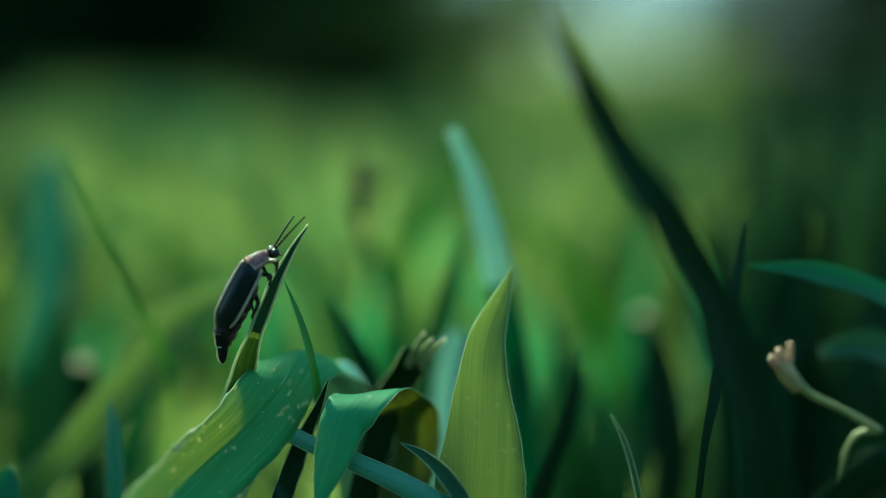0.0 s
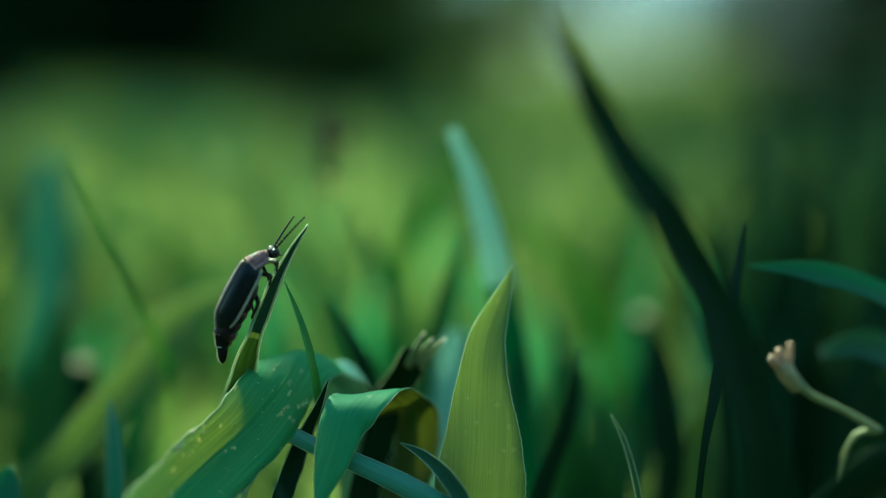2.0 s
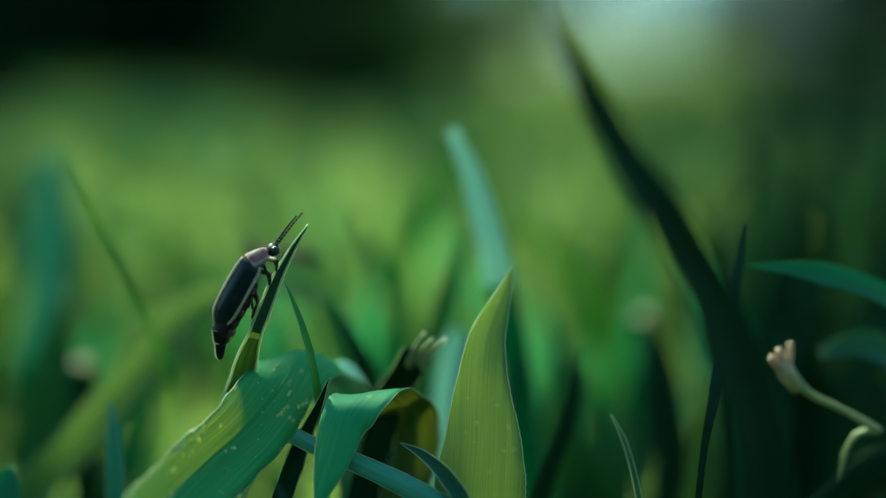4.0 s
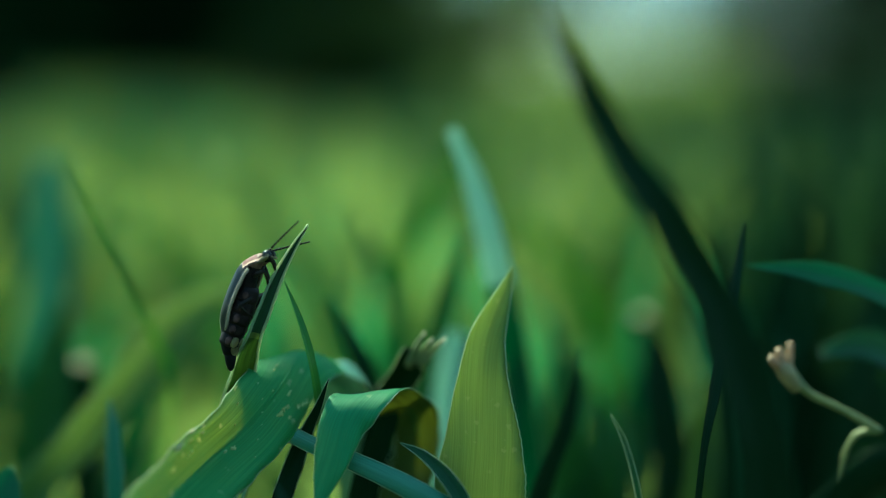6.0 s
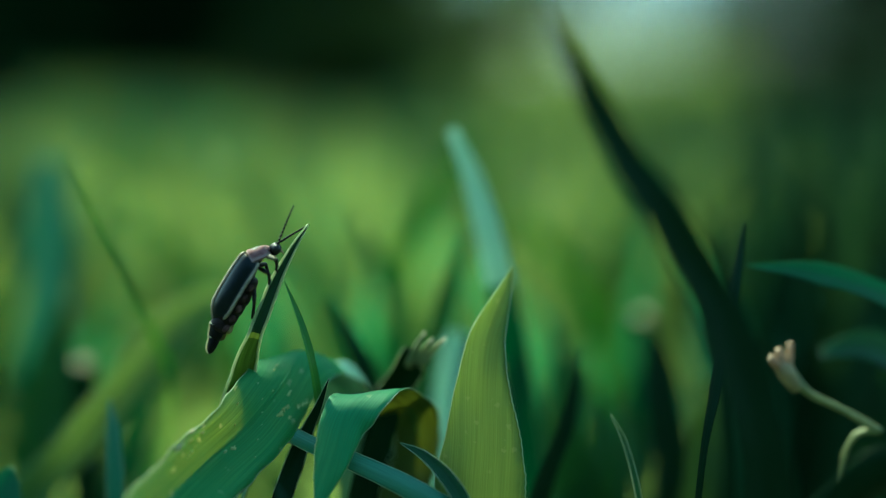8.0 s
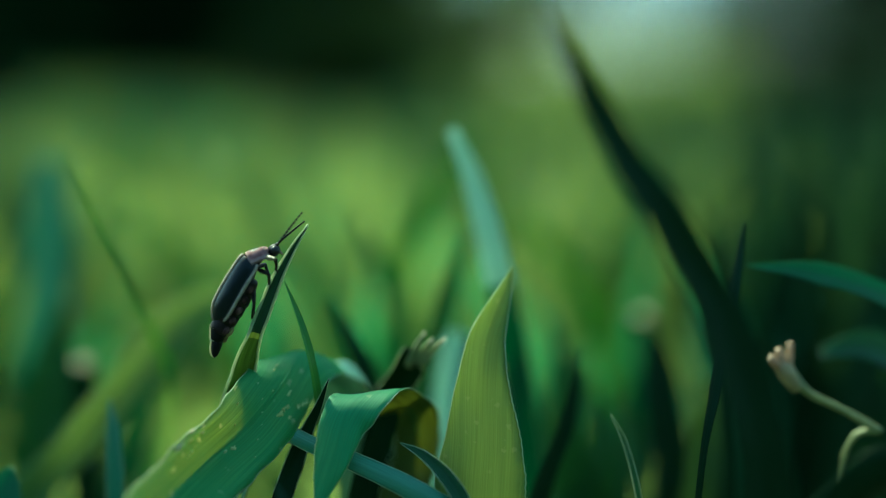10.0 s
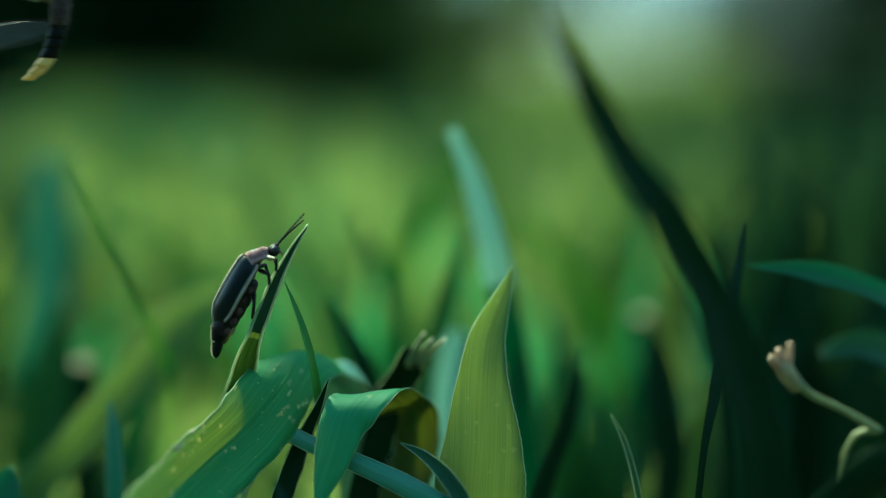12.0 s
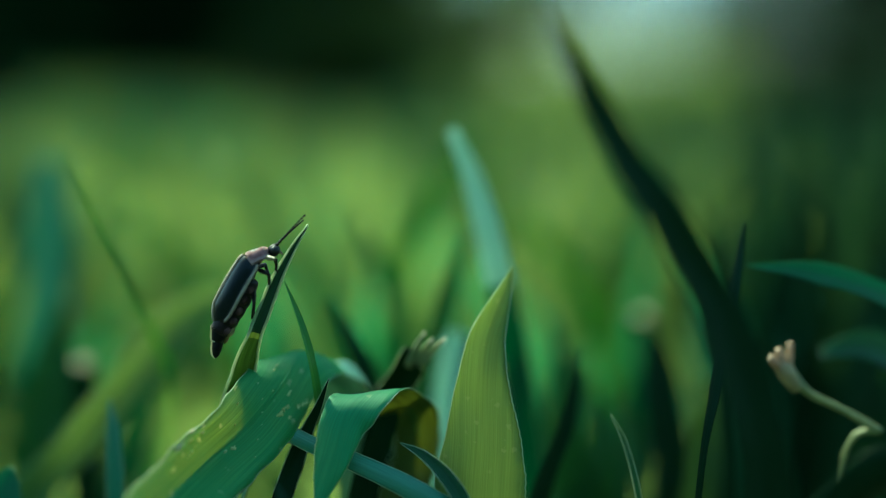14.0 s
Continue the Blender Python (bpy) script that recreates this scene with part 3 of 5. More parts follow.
def scar(thing, along, across, size, label, mat=DRY):
    """A small ragged dry patch on a leaf, at shares of its length and of its half width."""
    rng = random.Random(str((along, across)))
    skin, m = LEAF_SKIN[thing.name]
    i, j = along * (len(skin) // m - 1), (across + 1) / 2 * (m - 1)
    i0, j0 = int(i), min(int(j), m - 2)
    p, pi, pj = skin[i0 * m + j0], skin[(i0 + 1) * m + j0], skin[i0 * m + j0 + 1]
    a, b = (pi - p).normalized(), (pj - p).normalized()
    nor = a.cross(b).normalized()
    nor = -nor if nor.y > 0 else nor
    base = p + (pi - p) * (i - i0) + (pj - p) * (j - j0) + nor * 0.09 * MM
    ring = [(1 + 0.5 * rng.uniform(-1, 1)) * size * MM * 0.85 for _ in range(14)]
    verts = [base + nor * 0.05 * MM]
    for depth, k in ((0.03, 0.55), (-0.06, 1.0)):
        verts += [base + (b * math.cos(2 * math.pi * q / 14) * 0.6 + a * math.sin(2 * math.pi * q / 14)) * r * k + nor * depth * MM for q, r in enumerate(ring)]
    faces = [(0, 1 + q, 1 + (q + 1) % 14) for q in range(14)] + [(1 + q, 15 + q, 15 + (q + 1) % 14, 1 + (q + 1) % 14) for q in range(14)]
    part("scar", mesh_of("scar", verts, faces, mat), thing, label)


scar(broad, 0.817, -0.9, 0.6, "pale dry nibbled patch", DRY)
scar(broad, 0.83, -0.97, 0.22, "brown edge of a nibbled patch", BARK)
scar(broad, 0.786, -0.98, 0.42, "pale dry nibbled edge", DRY)
for along, across, size in ((0.793, -0.84, 0.3), (0.768, -0.8, 0.34), (0.798, -0.62, 0.3), (0.806, -0.6, 0.22), (0.735, 0.29, 0.4), (0.747, 0.2, 0.26), (0.652, 0.54, 0.42), (0.641, 0.54, 0.34), (0.634, 0.58, 0.3),
                            (0.646, 0.74, 0.34), (0.616, 0.42, 0.34), (0.588, -0.5, 0.24), (0.598, -0.5, 0.2), (0.614, 0.84, 0.4), (0.62, 0.76, 0.32), (0.608, 0.9, 0.3), (0.684, -0.69, 0.2), (0.636, -0.6, 0.14),
                            (0.629, -0.19, 0.13), (0.665, 0.1, 0.12), (0.7, 0.5, 0.12), (0.722, 0.7, 0.13), (0.6, 0.3, 0.12), (0.68, 0.36, 0.1), (0.65, -0.3, 0.1), (0.71, -0.4, 0.12)):
    scar(broad, along, across, size, "pale dry fleck", FLECK)

blade("green grass leaf curling over with a yellowish underside",
      [(0.5, 127.0, 0.0), (-4.8, 120.9, 33.3), (-2.9, 122.5, 38.1), (-2.7, 121.9, 42.1), (-4.2, 118.7, 45.1), (-7.0, 112.9, 47.3), (-8.6, 110.9, 46.5), (-9.4, 110.0, 45.1), (-10.1, 109.1, 42.6), (-10.8, 108.4, 40.4), (-11.5, 107.8, 38.3)],
      [4.0, 4.4, 4.6, 4.8, 5.3, 5.6, 5.0, 4.1, 3.4, 2.3, 0.6], LEAF_CURL, across=(0.96, 0.22, 0.12), fold=0.06, n=80, bands=[(0.0, 4.5, LEAF_UNDER)])
# near-black blade added to stand in for the shadow within the curl
blade("dark withered grass blade inside the curled leaf",
      [(-4.0, 124.0, 0.0), (-8.2, 118.6, 34.9), (-7.1, 119.2, 39.4), (-5.7, 119.6, 43.1), (-4.6, 120.1, 45.6)], [3.0, 3.0, 2.9, 2.4, 1.0], LEAF_DARK, turn=15, rim=False, n=40, wave=0.0)
blade("wide pale yellow-green grass leaf lit from behind",
      [(3.6, 110.5, 0.0), (3.3, 109.3, 37.3), (3.5, 110.2, 40.5), (3.7, 111.2, 43.4), (3.7, 112.4, 46.5), (3.8, 113.6, 49.4), (4.2, 115.0, 52.2), (5.1, 116.3, 54.6), (6.1, 117.5, 56.9), (6.8, 118.5, 58.9)],
      [7.6, 8.6, 8.5, 7.3, 5.9, 4.6, 3.6, 2.55, 1.25, 0.1], LEAF_YELLOW, turn=8, fold=0.07, wave=0.008, saw=0.012, n=110, midrib=False)
# upper part paler: the sky's reflection is put into its colour
blade("blue-green grass blade standing behind the wide leaf",
      [(14.5, 142.0, 0.0), (9.9, 142.3, 36.0), (8.0, 140.7, 47.3), (5.7, 139.0, 58.2), (3.5, 139.9, 66.0), (1.0, 140.6, 71.9)], [3.6, 3.6, 3.6, 3.4, 2.6, 1.2], LEAF_PALE, turn=-8, bands=[(0.0, 2.5, LEAF_TEAL)])
blade("dark green grass blade", [(-3.1, 152.1, 0.0), (-1.0, 153.3, 43.4), (0.8, 152.4, 52.3), (3.4, 151.2, 59.3)], [4.5, 4.2, 3.2, 0.8], LEAF_MID, turn=30)
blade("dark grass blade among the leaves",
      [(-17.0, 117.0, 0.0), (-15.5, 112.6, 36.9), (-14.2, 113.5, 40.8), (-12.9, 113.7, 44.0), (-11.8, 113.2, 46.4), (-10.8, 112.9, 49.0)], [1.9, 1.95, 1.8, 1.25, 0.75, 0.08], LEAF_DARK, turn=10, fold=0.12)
blade("narrow blue-green grass blade lying across the others",
      [(-30.2, 119.0, 0.0), (-15.7, 114.6, 43.5), (-14.2, 113.0, 43.4), (-12.5, 112.0, 42.9), (-8.5, 110.6, 41.7), (-5.4, 109.5, 40.6), (-2.8, 108.5, 39.6), (0.3, 107.4, 38.4)], [1.5, 1.5, 1.5, 1.55, 1.7, 1.9, 2.0, 1.8], LEAF_SLATE,
      across=(0.35, 0.4, 0.85), fold=0.2)
blade("short pointed dark green grass blade",
      [(6.0, 104.0, 0.0), (1.8, 107.4, 38.6), (0.2, 108.5, 40.9), (-1.9, 109.7, 42.5), (-4.0, 110.6, 43.4)], [1.7, 1.55, 1.4, 0.85, 0.08], LEAF_MID, across=(0.72, 0.35, 0.6), fold=0.3)
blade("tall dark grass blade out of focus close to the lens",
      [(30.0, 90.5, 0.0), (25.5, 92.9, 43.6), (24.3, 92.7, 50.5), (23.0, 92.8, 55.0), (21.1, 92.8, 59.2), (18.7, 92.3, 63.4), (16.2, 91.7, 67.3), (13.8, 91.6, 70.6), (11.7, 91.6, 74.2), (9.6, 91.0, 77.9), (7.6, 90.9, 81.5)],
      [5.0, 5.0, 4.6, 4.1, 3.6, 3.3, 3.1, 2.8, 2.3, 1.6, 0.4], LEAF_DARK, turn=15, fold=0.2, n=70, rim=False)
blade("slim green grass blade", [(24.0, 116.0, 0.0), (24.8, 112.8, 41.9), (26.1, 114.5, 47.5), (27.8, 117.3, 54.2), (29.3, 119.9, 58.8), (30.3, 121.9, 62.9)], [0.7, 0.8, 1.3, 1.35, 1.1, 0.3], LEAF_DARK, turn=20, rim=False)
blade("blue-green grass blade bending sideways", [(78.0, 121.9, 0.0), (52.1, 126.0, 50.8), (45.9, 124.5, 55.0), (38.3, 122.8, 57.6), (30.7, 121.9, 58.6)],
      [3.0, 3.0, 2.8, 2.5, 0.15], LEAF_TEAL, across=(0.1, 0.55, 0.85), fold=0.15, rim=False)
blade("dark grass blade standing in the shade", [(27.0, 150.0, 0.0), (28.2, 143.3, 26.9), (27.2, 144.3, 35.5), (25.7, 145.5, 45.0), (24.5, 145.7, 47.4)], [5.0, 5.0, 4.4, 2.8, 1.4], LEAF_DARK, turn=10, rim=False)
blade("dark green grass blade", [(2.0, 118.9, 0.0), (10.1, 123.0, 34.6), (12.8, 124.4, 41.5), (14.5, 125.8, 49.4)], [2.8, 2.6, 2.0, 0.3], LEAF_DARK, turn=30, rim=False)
blade("thin green grass blade", [(21.9, 108.8, 0.0), (18.4, 114.0, 39.3), (17.5, 114.9, 42.4), (16.3, 115.2, 44.9)], [0.75, 0.65, 0.55, 0.1], LEAF_MID, turn=30)
blade("long yellow-green grass leaf, soft behind the others",
      [(-62.0, 142.0, 0.0), (-49.4, 138.4, 28.6), (-44.8, 141.0, 33.3), (-41.3, 143.5, 37.5), (-37.3, 147.2, 42.7), (-33.7, 150.8, 47.7), (-29.8, 154.1, 49.9), (-26.9, 157.2, 50.3)], [4.0, 4.2, 4.4, 4.8, 5.0, 4.4, 3.0, 0.6], LEAF_OLIVE,
      across=(0.6, 0.2, -0.75))
blade("dark green grass leaf below the long yellow one",
      [(-46.7, 164.2, 0.0), (-43.3, 165.6, 28.8), (-40.3, 165.6, 36.9), (-35.8, 165.4, 43.3)], [4.4, 4.2, 3.6, 0.6], LEAF_TEAL, turn=30, rim=False)
blade("blue-green upright grass blade far behind", [(-63.3, 187.3, 0.0), (-63.3, 191.9, 37.3), (-63.0, 193.8, 53.5), (-62.8, 195.3, 65.6)], [7.4, 7.4, 7.2, 5.2], LEAF_AQUA, turn=5, rim=False)
blade("dark green grass blade low in the lawn", [(-58.1, 157.1, 0.0), (-55.0, 160.9, 30.9), (-53.3, 162.0, 40.0), (-51.5, 163.0, 48.4)], [6.0, 6.0, 4.6, 0.6], LEAF_MID, turn=15, rim=False)
blade("dark green grass blade low in the lawn", [(-48.4, 164.2, 0.0), (-50.9, 167.7, 29.0), (-52.4, 168.7, 37.0), (-54.8, 169.5, 44.1)], [6.0, 6.0, 4.6, 0.6], LEAF_MID, turn=-15, rim=False)
blade("thin dark grass blade", [(-48.0, 156.0, 0.0), (-33.6, 146.8, 39.8), (-33.6, 135.1, 51.0), (-36.2, 128.3, 61.3), (-39.2, 124.8, 70.0)], [0.8, 0.8, 0.7, 0.45, 0.1], LEAF, turn=30, rim=False)
blade("small blue-green grass blade", [(-33.6, 116.8, 0.0), (-33.9, 122.1, 35.5), (-34.4, 123.8, 40.8), (-35.1, 125.2, 44.0)], [2.0, 1.9, 1.4, 0.2], LEAF_AQUA, turn=0)
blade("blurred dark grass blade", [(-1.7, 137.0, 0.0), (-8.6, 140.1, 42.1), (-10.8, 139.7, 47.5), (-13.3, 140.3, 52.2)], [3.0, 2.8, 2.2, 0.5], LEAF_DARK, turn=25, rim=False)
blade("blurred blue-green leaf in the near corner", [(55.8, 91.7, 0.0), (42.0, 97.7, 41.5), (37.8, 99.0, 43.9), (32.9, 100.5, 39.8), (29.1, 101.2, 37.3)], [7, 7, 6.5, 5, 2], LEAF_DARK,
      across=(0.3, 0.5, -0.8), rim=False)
blade("blue-green leaf in the low corner", [(-50.0, 100.0, 0.0), (-39.3, 100.4, 38.6), (-38.3, 101.7, 41.1), (-37.9, 102.8, 42.5), (-37.7, 103.4, 43.3)], [5.0, 5.0, 4.0, 2.2, 0.3], LEAF_TEAL, turn=20, rim=False)


blade("pale blue-green grass blade", [(-0.5, 142.0, 0.0), (0.8, 146.6, 37.7), (1.3, 147.2, 42.5), (1.8, 147.7, 46.7)], [4.2, 4.2, 4.0, 2.6], LEAF_PALE, turn=10, rim=False)
blade("dim blue-green grass leaf lying over", [(66.3, 126.9, 0.0), (52.0, 131.2, 44.1), (46.7, 130.7, 48.4), (40.8, 129.7, 47.9)], [3, 4, 4, 1], LEAF_MID, across=(0.2, 0.6, 0.7), rim=False)
blade("olive grass blade in the shade", [(30.0, 142.0, 0.0), (29.5, 135.5, 29.5), (30.3, 136.4, 37.0), (31.7, 137.4, 44.7)], [4.6, 4.8, 4.2, 1.0], LEAF_BASE, turn=10, rim=False)


# extra pale leaf that stands in for glare on the broad leaf
blade("pale glossy grass leaf behind the broad one", [(-8.0, 124.9, 0.0), (-8.3, 128.8, 41.0), (-10.4, 127.5, 46.1), (-12.9, 124.6, 47.2)], [3, 3.4, 3.2, 0.8], LEAF_PALE, across=(0.35, 0.85, -0.2), rim=False)


blade("small dark grass tip under the broad leaf", [(-12.8, 102.6, 0.0), (-13.8, 102.6, 40.3), (-14.2, 103.2, 41.1), (-14.8, 103.8, 41.9)], [1.2, 1.0, 0.7, 0.1], LEAF_DARK, turn=20, rim=False)


# leaf out of view, added to cast shade on the curled and broad leaves
blade("tall broad grass leaf arching high above the others",
      [(-150.0, 262.0, 0.0), (-143.0, 262.0, 130.0), (-130.0, 260.0, 215.0), (-119.0, 258.5, 234.0), (-108.0, 257.5, 240.5), (-97.5, 256.5, 242.0)],
      [6.0, 8.0, 9.0, 9.0, 8.0, 2.0], LEAF_MID, across=(0.35, 0.75, -0.55), fold=0.1, rim=False)


for way in ([(22.0, 152.0, 0.0), (14.3, 145.9, 32.2), (15.6, 146.7, 39.1), (16.6, 147.5, 45.0)], [(30.0, 165.0, 0.0), (22.6, 157.0, 24.3), (21.9, 157.9, 31.0), (20.0, 158.6, 36.9)],
            [(20.0, 158.0, 0.0), (12.7, 151.1, 24.7), (12.9, 151.7, 30.4), (13.8, 152.3, 35.1)], [(36.0, 160.0, 0.0), (25.0, 153.0, 24.1), (24.6, 153.8, 30.6), (22.8, 154.5, 36.8)],
            [(33.0, 172.0, 0.0), (19.2, 162.7, 20.8), (20.0, 163.5, 27.8), (21.7, 164.2, 33.2)],
            [(12.0, 176.0, 0.0), (12.3, 168.5, 18.9), (12.4, 169.4, 26.9), (13.1, 170.3, 34.1)], [(20.0, 178.0, 0.0), (16.4, 170.4, 18.2), (15.9, 171.5, 27.2), (14.9, 172.4, 34.5)],
            [(24.0, 176.0, 0.0), (21.1, 168.5, 18.9), (21.5, 169.6, 28.5), (20.7, 170.7, 37.3)], [(18.0, 164.0, 0.0), (15.5, 156.9, 22.8), (15.6, 158.3, 34.7), (14.7, 159.8, 46.7)]):
    blade("dark green grass blade low in the lawn", way, [5.0, 5.0, 4.0, 0.4], LEAF_MID, turn=20, n=16, rim=False, group="blades of the lawn")


def clipped_tip(label, root, top, width):
    """A mown blade whose cut end has dried pale."""
    root, top = Vector(root), Vector(top)
    thing = blade(label, [root, root.lerp(top, 0.4), root.lerp(top, 0.75), top], [width, width, width * 0.9, width * 0.7], LEAF_DARK, turn=15, rim=False)
    w = Vector((width * 0.3, 0, 0))
    part("dry_end", tube("dry_end", [top - root - w, top - root + Vector((0, 0, 0.5)), top - root + w], [0.4, 0.75, 0.4], DRY, 8, 8), thing, "dry pale cut end")


clipped_tip("dark mown grass blade with a dry pale end", (-47.9, 157.1, 0.0), (-47.3, 157.0, 40.4), 4.0)
clipped_tip("dark mown grass blade with a dry pale end", (33.0, 172.0, 0.0), (29.2, 175.6, 43.5), 3.6)


def scattered_blades():
    """Soft blades between the near leaves and the lawn."""
    rng = random.Random(29)
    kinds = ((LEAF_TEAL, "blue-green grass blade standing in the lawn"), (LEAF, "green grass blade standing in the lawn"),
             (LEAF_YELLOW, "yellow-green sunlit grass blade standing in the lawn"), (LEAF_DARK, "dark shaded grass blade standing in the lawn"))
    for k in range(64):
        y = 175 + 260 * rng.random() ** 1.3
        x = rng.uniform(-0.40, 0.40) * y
        # blades on the right mostly get the near-black colour in place of shade
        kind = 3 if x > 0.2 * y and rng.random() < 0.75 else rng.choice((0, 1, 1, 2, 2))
        h = (58 if y < 180 else 66) * rng.uniform(0.55, 1.12)
        lean = rng.uniform(-0.5, 0.5) * h
        w = rng.uniform(2.5, 6.0)
        dy = rng.uniform(-0.2, 0.3) * h
        turn = rng.uniform(-40, 40)
        # open gaps behind the long arching leaves
        if (-0.31 < x / y < -0.16 and y < 215) or (-0.13 < x / y < -0.05 and y < 160):
            continue
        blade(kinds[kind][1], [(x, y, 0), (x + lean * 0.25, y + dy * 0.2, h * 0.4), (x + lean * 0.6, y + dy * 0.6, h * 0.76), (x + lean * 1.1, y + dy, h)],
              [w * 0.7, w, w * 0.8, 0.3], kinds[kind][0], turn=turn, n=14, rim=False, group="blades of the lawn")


scattered_blades()


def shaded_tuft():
    """Dark blades standing close together, the shade put into their colour."""
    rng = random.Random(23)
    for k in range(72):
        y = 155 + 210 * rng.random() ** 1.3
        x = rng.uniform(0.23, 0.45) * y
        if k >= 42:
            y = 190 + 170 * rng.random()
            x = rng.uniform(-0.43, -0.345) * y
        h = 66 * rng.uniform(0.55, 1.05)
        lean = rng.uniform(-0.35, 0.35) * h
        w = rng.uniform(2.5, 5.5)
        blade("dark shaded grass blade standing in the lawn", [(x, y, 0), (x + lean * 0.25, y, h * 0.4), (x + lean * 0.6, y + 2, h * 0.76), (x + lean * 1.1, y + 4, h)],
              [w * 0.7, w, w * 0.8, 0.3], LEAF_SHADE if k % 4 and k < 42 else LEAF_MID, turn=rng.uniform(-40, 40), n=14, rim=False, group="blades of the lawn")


shaded_tuft()


def stub():
    """A clipped blade that ends in three dry prongs."""
    thing = blade("clipped green grass blade with three dry torn tips", [(-13.4, 123.0, 0.0), (-5.6, 124.5, 44.2), (-3.9, 122.4, 47.3), (-2.6, 120.8, 50.1)],
                  [3.4, 3.4, 3.2, 2.8], LEAF_DARK, across=(0.78, 0.25, -0.55))
    base = thing.location / MM
    for a, b, c in (((-3.5, 121.6, 48.3), (-2.6, 120.7, 50.7), (-1.9, 120.5, 51.9)), ((-2.6, 121.3, 48.8), (-1.8, 120.6, 50.3), (-1.1, 120.4, 51.2)),
                    ((-2.2, 121.3, 48.3), (-0.9, 120.4, 50.2), (0.2, 120.2, 51.3))):
        me = tube("prong", [Vector(a) - base, Vector(b) - base, Vector(c) - base], [0.5, 0.34, 0.18], STEM_TAN, 8, 6)
        prong = part("prong", me, thing, "yellowing torn tip")
        q = Vector(b).lerp(Vector(c), 0.6) - base
        part("dry_end", tube("dry_end", [q, Vector(c) - base, Vector(c) * 1.1 - Vector(b) * 0.1 - base], [0.2, 0.22, 0.08], DRY, 6, 6), prong, "dry pale end")


stub()


def flower_stalk():
    thing = tagged(new("withered_stalk"), "cream withered flower stalk with three finger-like buds", "plant")
    base = Vector((41.9, 121.9, 0.0))
    thing.location = base * MM
    rel = lambda *q: [Vector(p) - base for p in q]
    part("stem", tube("stem", rel(base, (41.0, 121.1, 35.3), (41.0, 120.6, 39.6), (42.2, 120.4, 41.7), (44.1, 119.9, 42.0)), [0.26, 0.26, 0.26, 0.3, 0.42], STEM_TAN, 20), thing)
    part("side_stem", tube("side_stem", rel((44.2, 119.9, 41.9), (40.2, 120.0, 44.2), (36.8, 120.0, 45.9), (34.9, 120.0, 47.8)), [0.42, 0.34, 0.4, 0.7], STEM_TAN, 18), thing)
    part("bud_base", tube("bud_base", rel((35.7, 119.9, 46.2), (34.5, 120.0, 47.9), (33.6, 120.2, 49.1)), [0.6, 1.0, 0.7], STEM_PALE, 12, 10), thing)
    for a, b, r in (((34.0, 119.9, 48.4), (32.6, 119.8, 49.5), 0.6), ((34.2, 119.8, 48.3), (33.6, 119.9, 50.4), 0.5), ((34.8, 120.0, 47.9), (34.9, 120.3, 50.9), 0.42)):
        a, b = Vector(a), Vector(b)
        part("bud", tube("bud", rel(a, a.lerp(b, 0.6), b, b + (b - a) * 0.06), [r * 0.9, r, r * 0.85, r * 0.2], STALK, 10, 10), thing, "rosy cream bud")


flower_stalk()


# ---- fireflies: local y runs to the head, z to the back; millimetres ----
def shell(name, rows, mat, close=False):
    """A skin over rows of points."""
    n, m = len(rows), len(rows[0])
    verts = [Vector(p) * MM for r in rows for p in r]
    faces = []
    for k in range(n - 1):
        for j in range(m if close else m - 1):
            a, b = k * m + j, k * m + (j + 1) % m
            faces.append((a, b, b + m, a + m))
    if close:
        faces += [tuple(range(m - 1, -1, -1)), tuple(range((n - 1) * m, n * m))]
    uv = [(p[0], p[1]) for r in rows for p in r]
    return mesh_of(name, verts, faces, mat, uv)


def ovals(name, stations, mat, sides=18):
    """A body of oval rings: stations of (y, z, half width, half height)."""
    rows = [[(hw * math.cos(2 * math.pi * j / sides), y, z + hh * math.sin(2 * math.pi * j / sides)) for j in range(sides)] for y, z, hw, hh in stations]
    return shell(name, rows, mat, True)


def egg(name, c, r, mat, n=10, sides=16):
    st = [(c[1] + r[1] * math.cos(math.pi * k / n), c[2], max(1e-3, r[0] * math.sin(math.pi * k / n)), max(1e-3, r[2] * math.sin(math.pi * k / n))) for k in range(n + 1)]
    me = ovals(name, st, mat, sides)
    me.transform(Matrix.Translation((c[0] * MM, 0, 0)))
    return me


def elytron_rows(side, length=7.0, inset=0.0):
    rows = []
    for k in range(25):
        v = k / 24
        wid = (1.3 + 0.24 * math.sin(math.pi * v)) * min(1.0, 0.8 + 2.2 * v)
        wid *= math.sqrt(max(0.01, 1 - (max(0, v - 0.4) / 0.602) ** 2.4))
        row = []
        for j in range(11):
            u = j / 10
            x = side * (0.03 + wid * math.sin(u * math.pi / 2 * 0.96))
            q = min(1.0, wid / 1.22)
            z = q * (0.85 * math.cos(u * math.pi / 2) ** 0.9 - 0.75 * u ** 3) - 0.2 * (1 - q) - 0.3 * v * v - inset + 0.12 * math.sin(math.pi * v)
            row.append((x, -length * v, z))
        rows.append(row)
    return rows


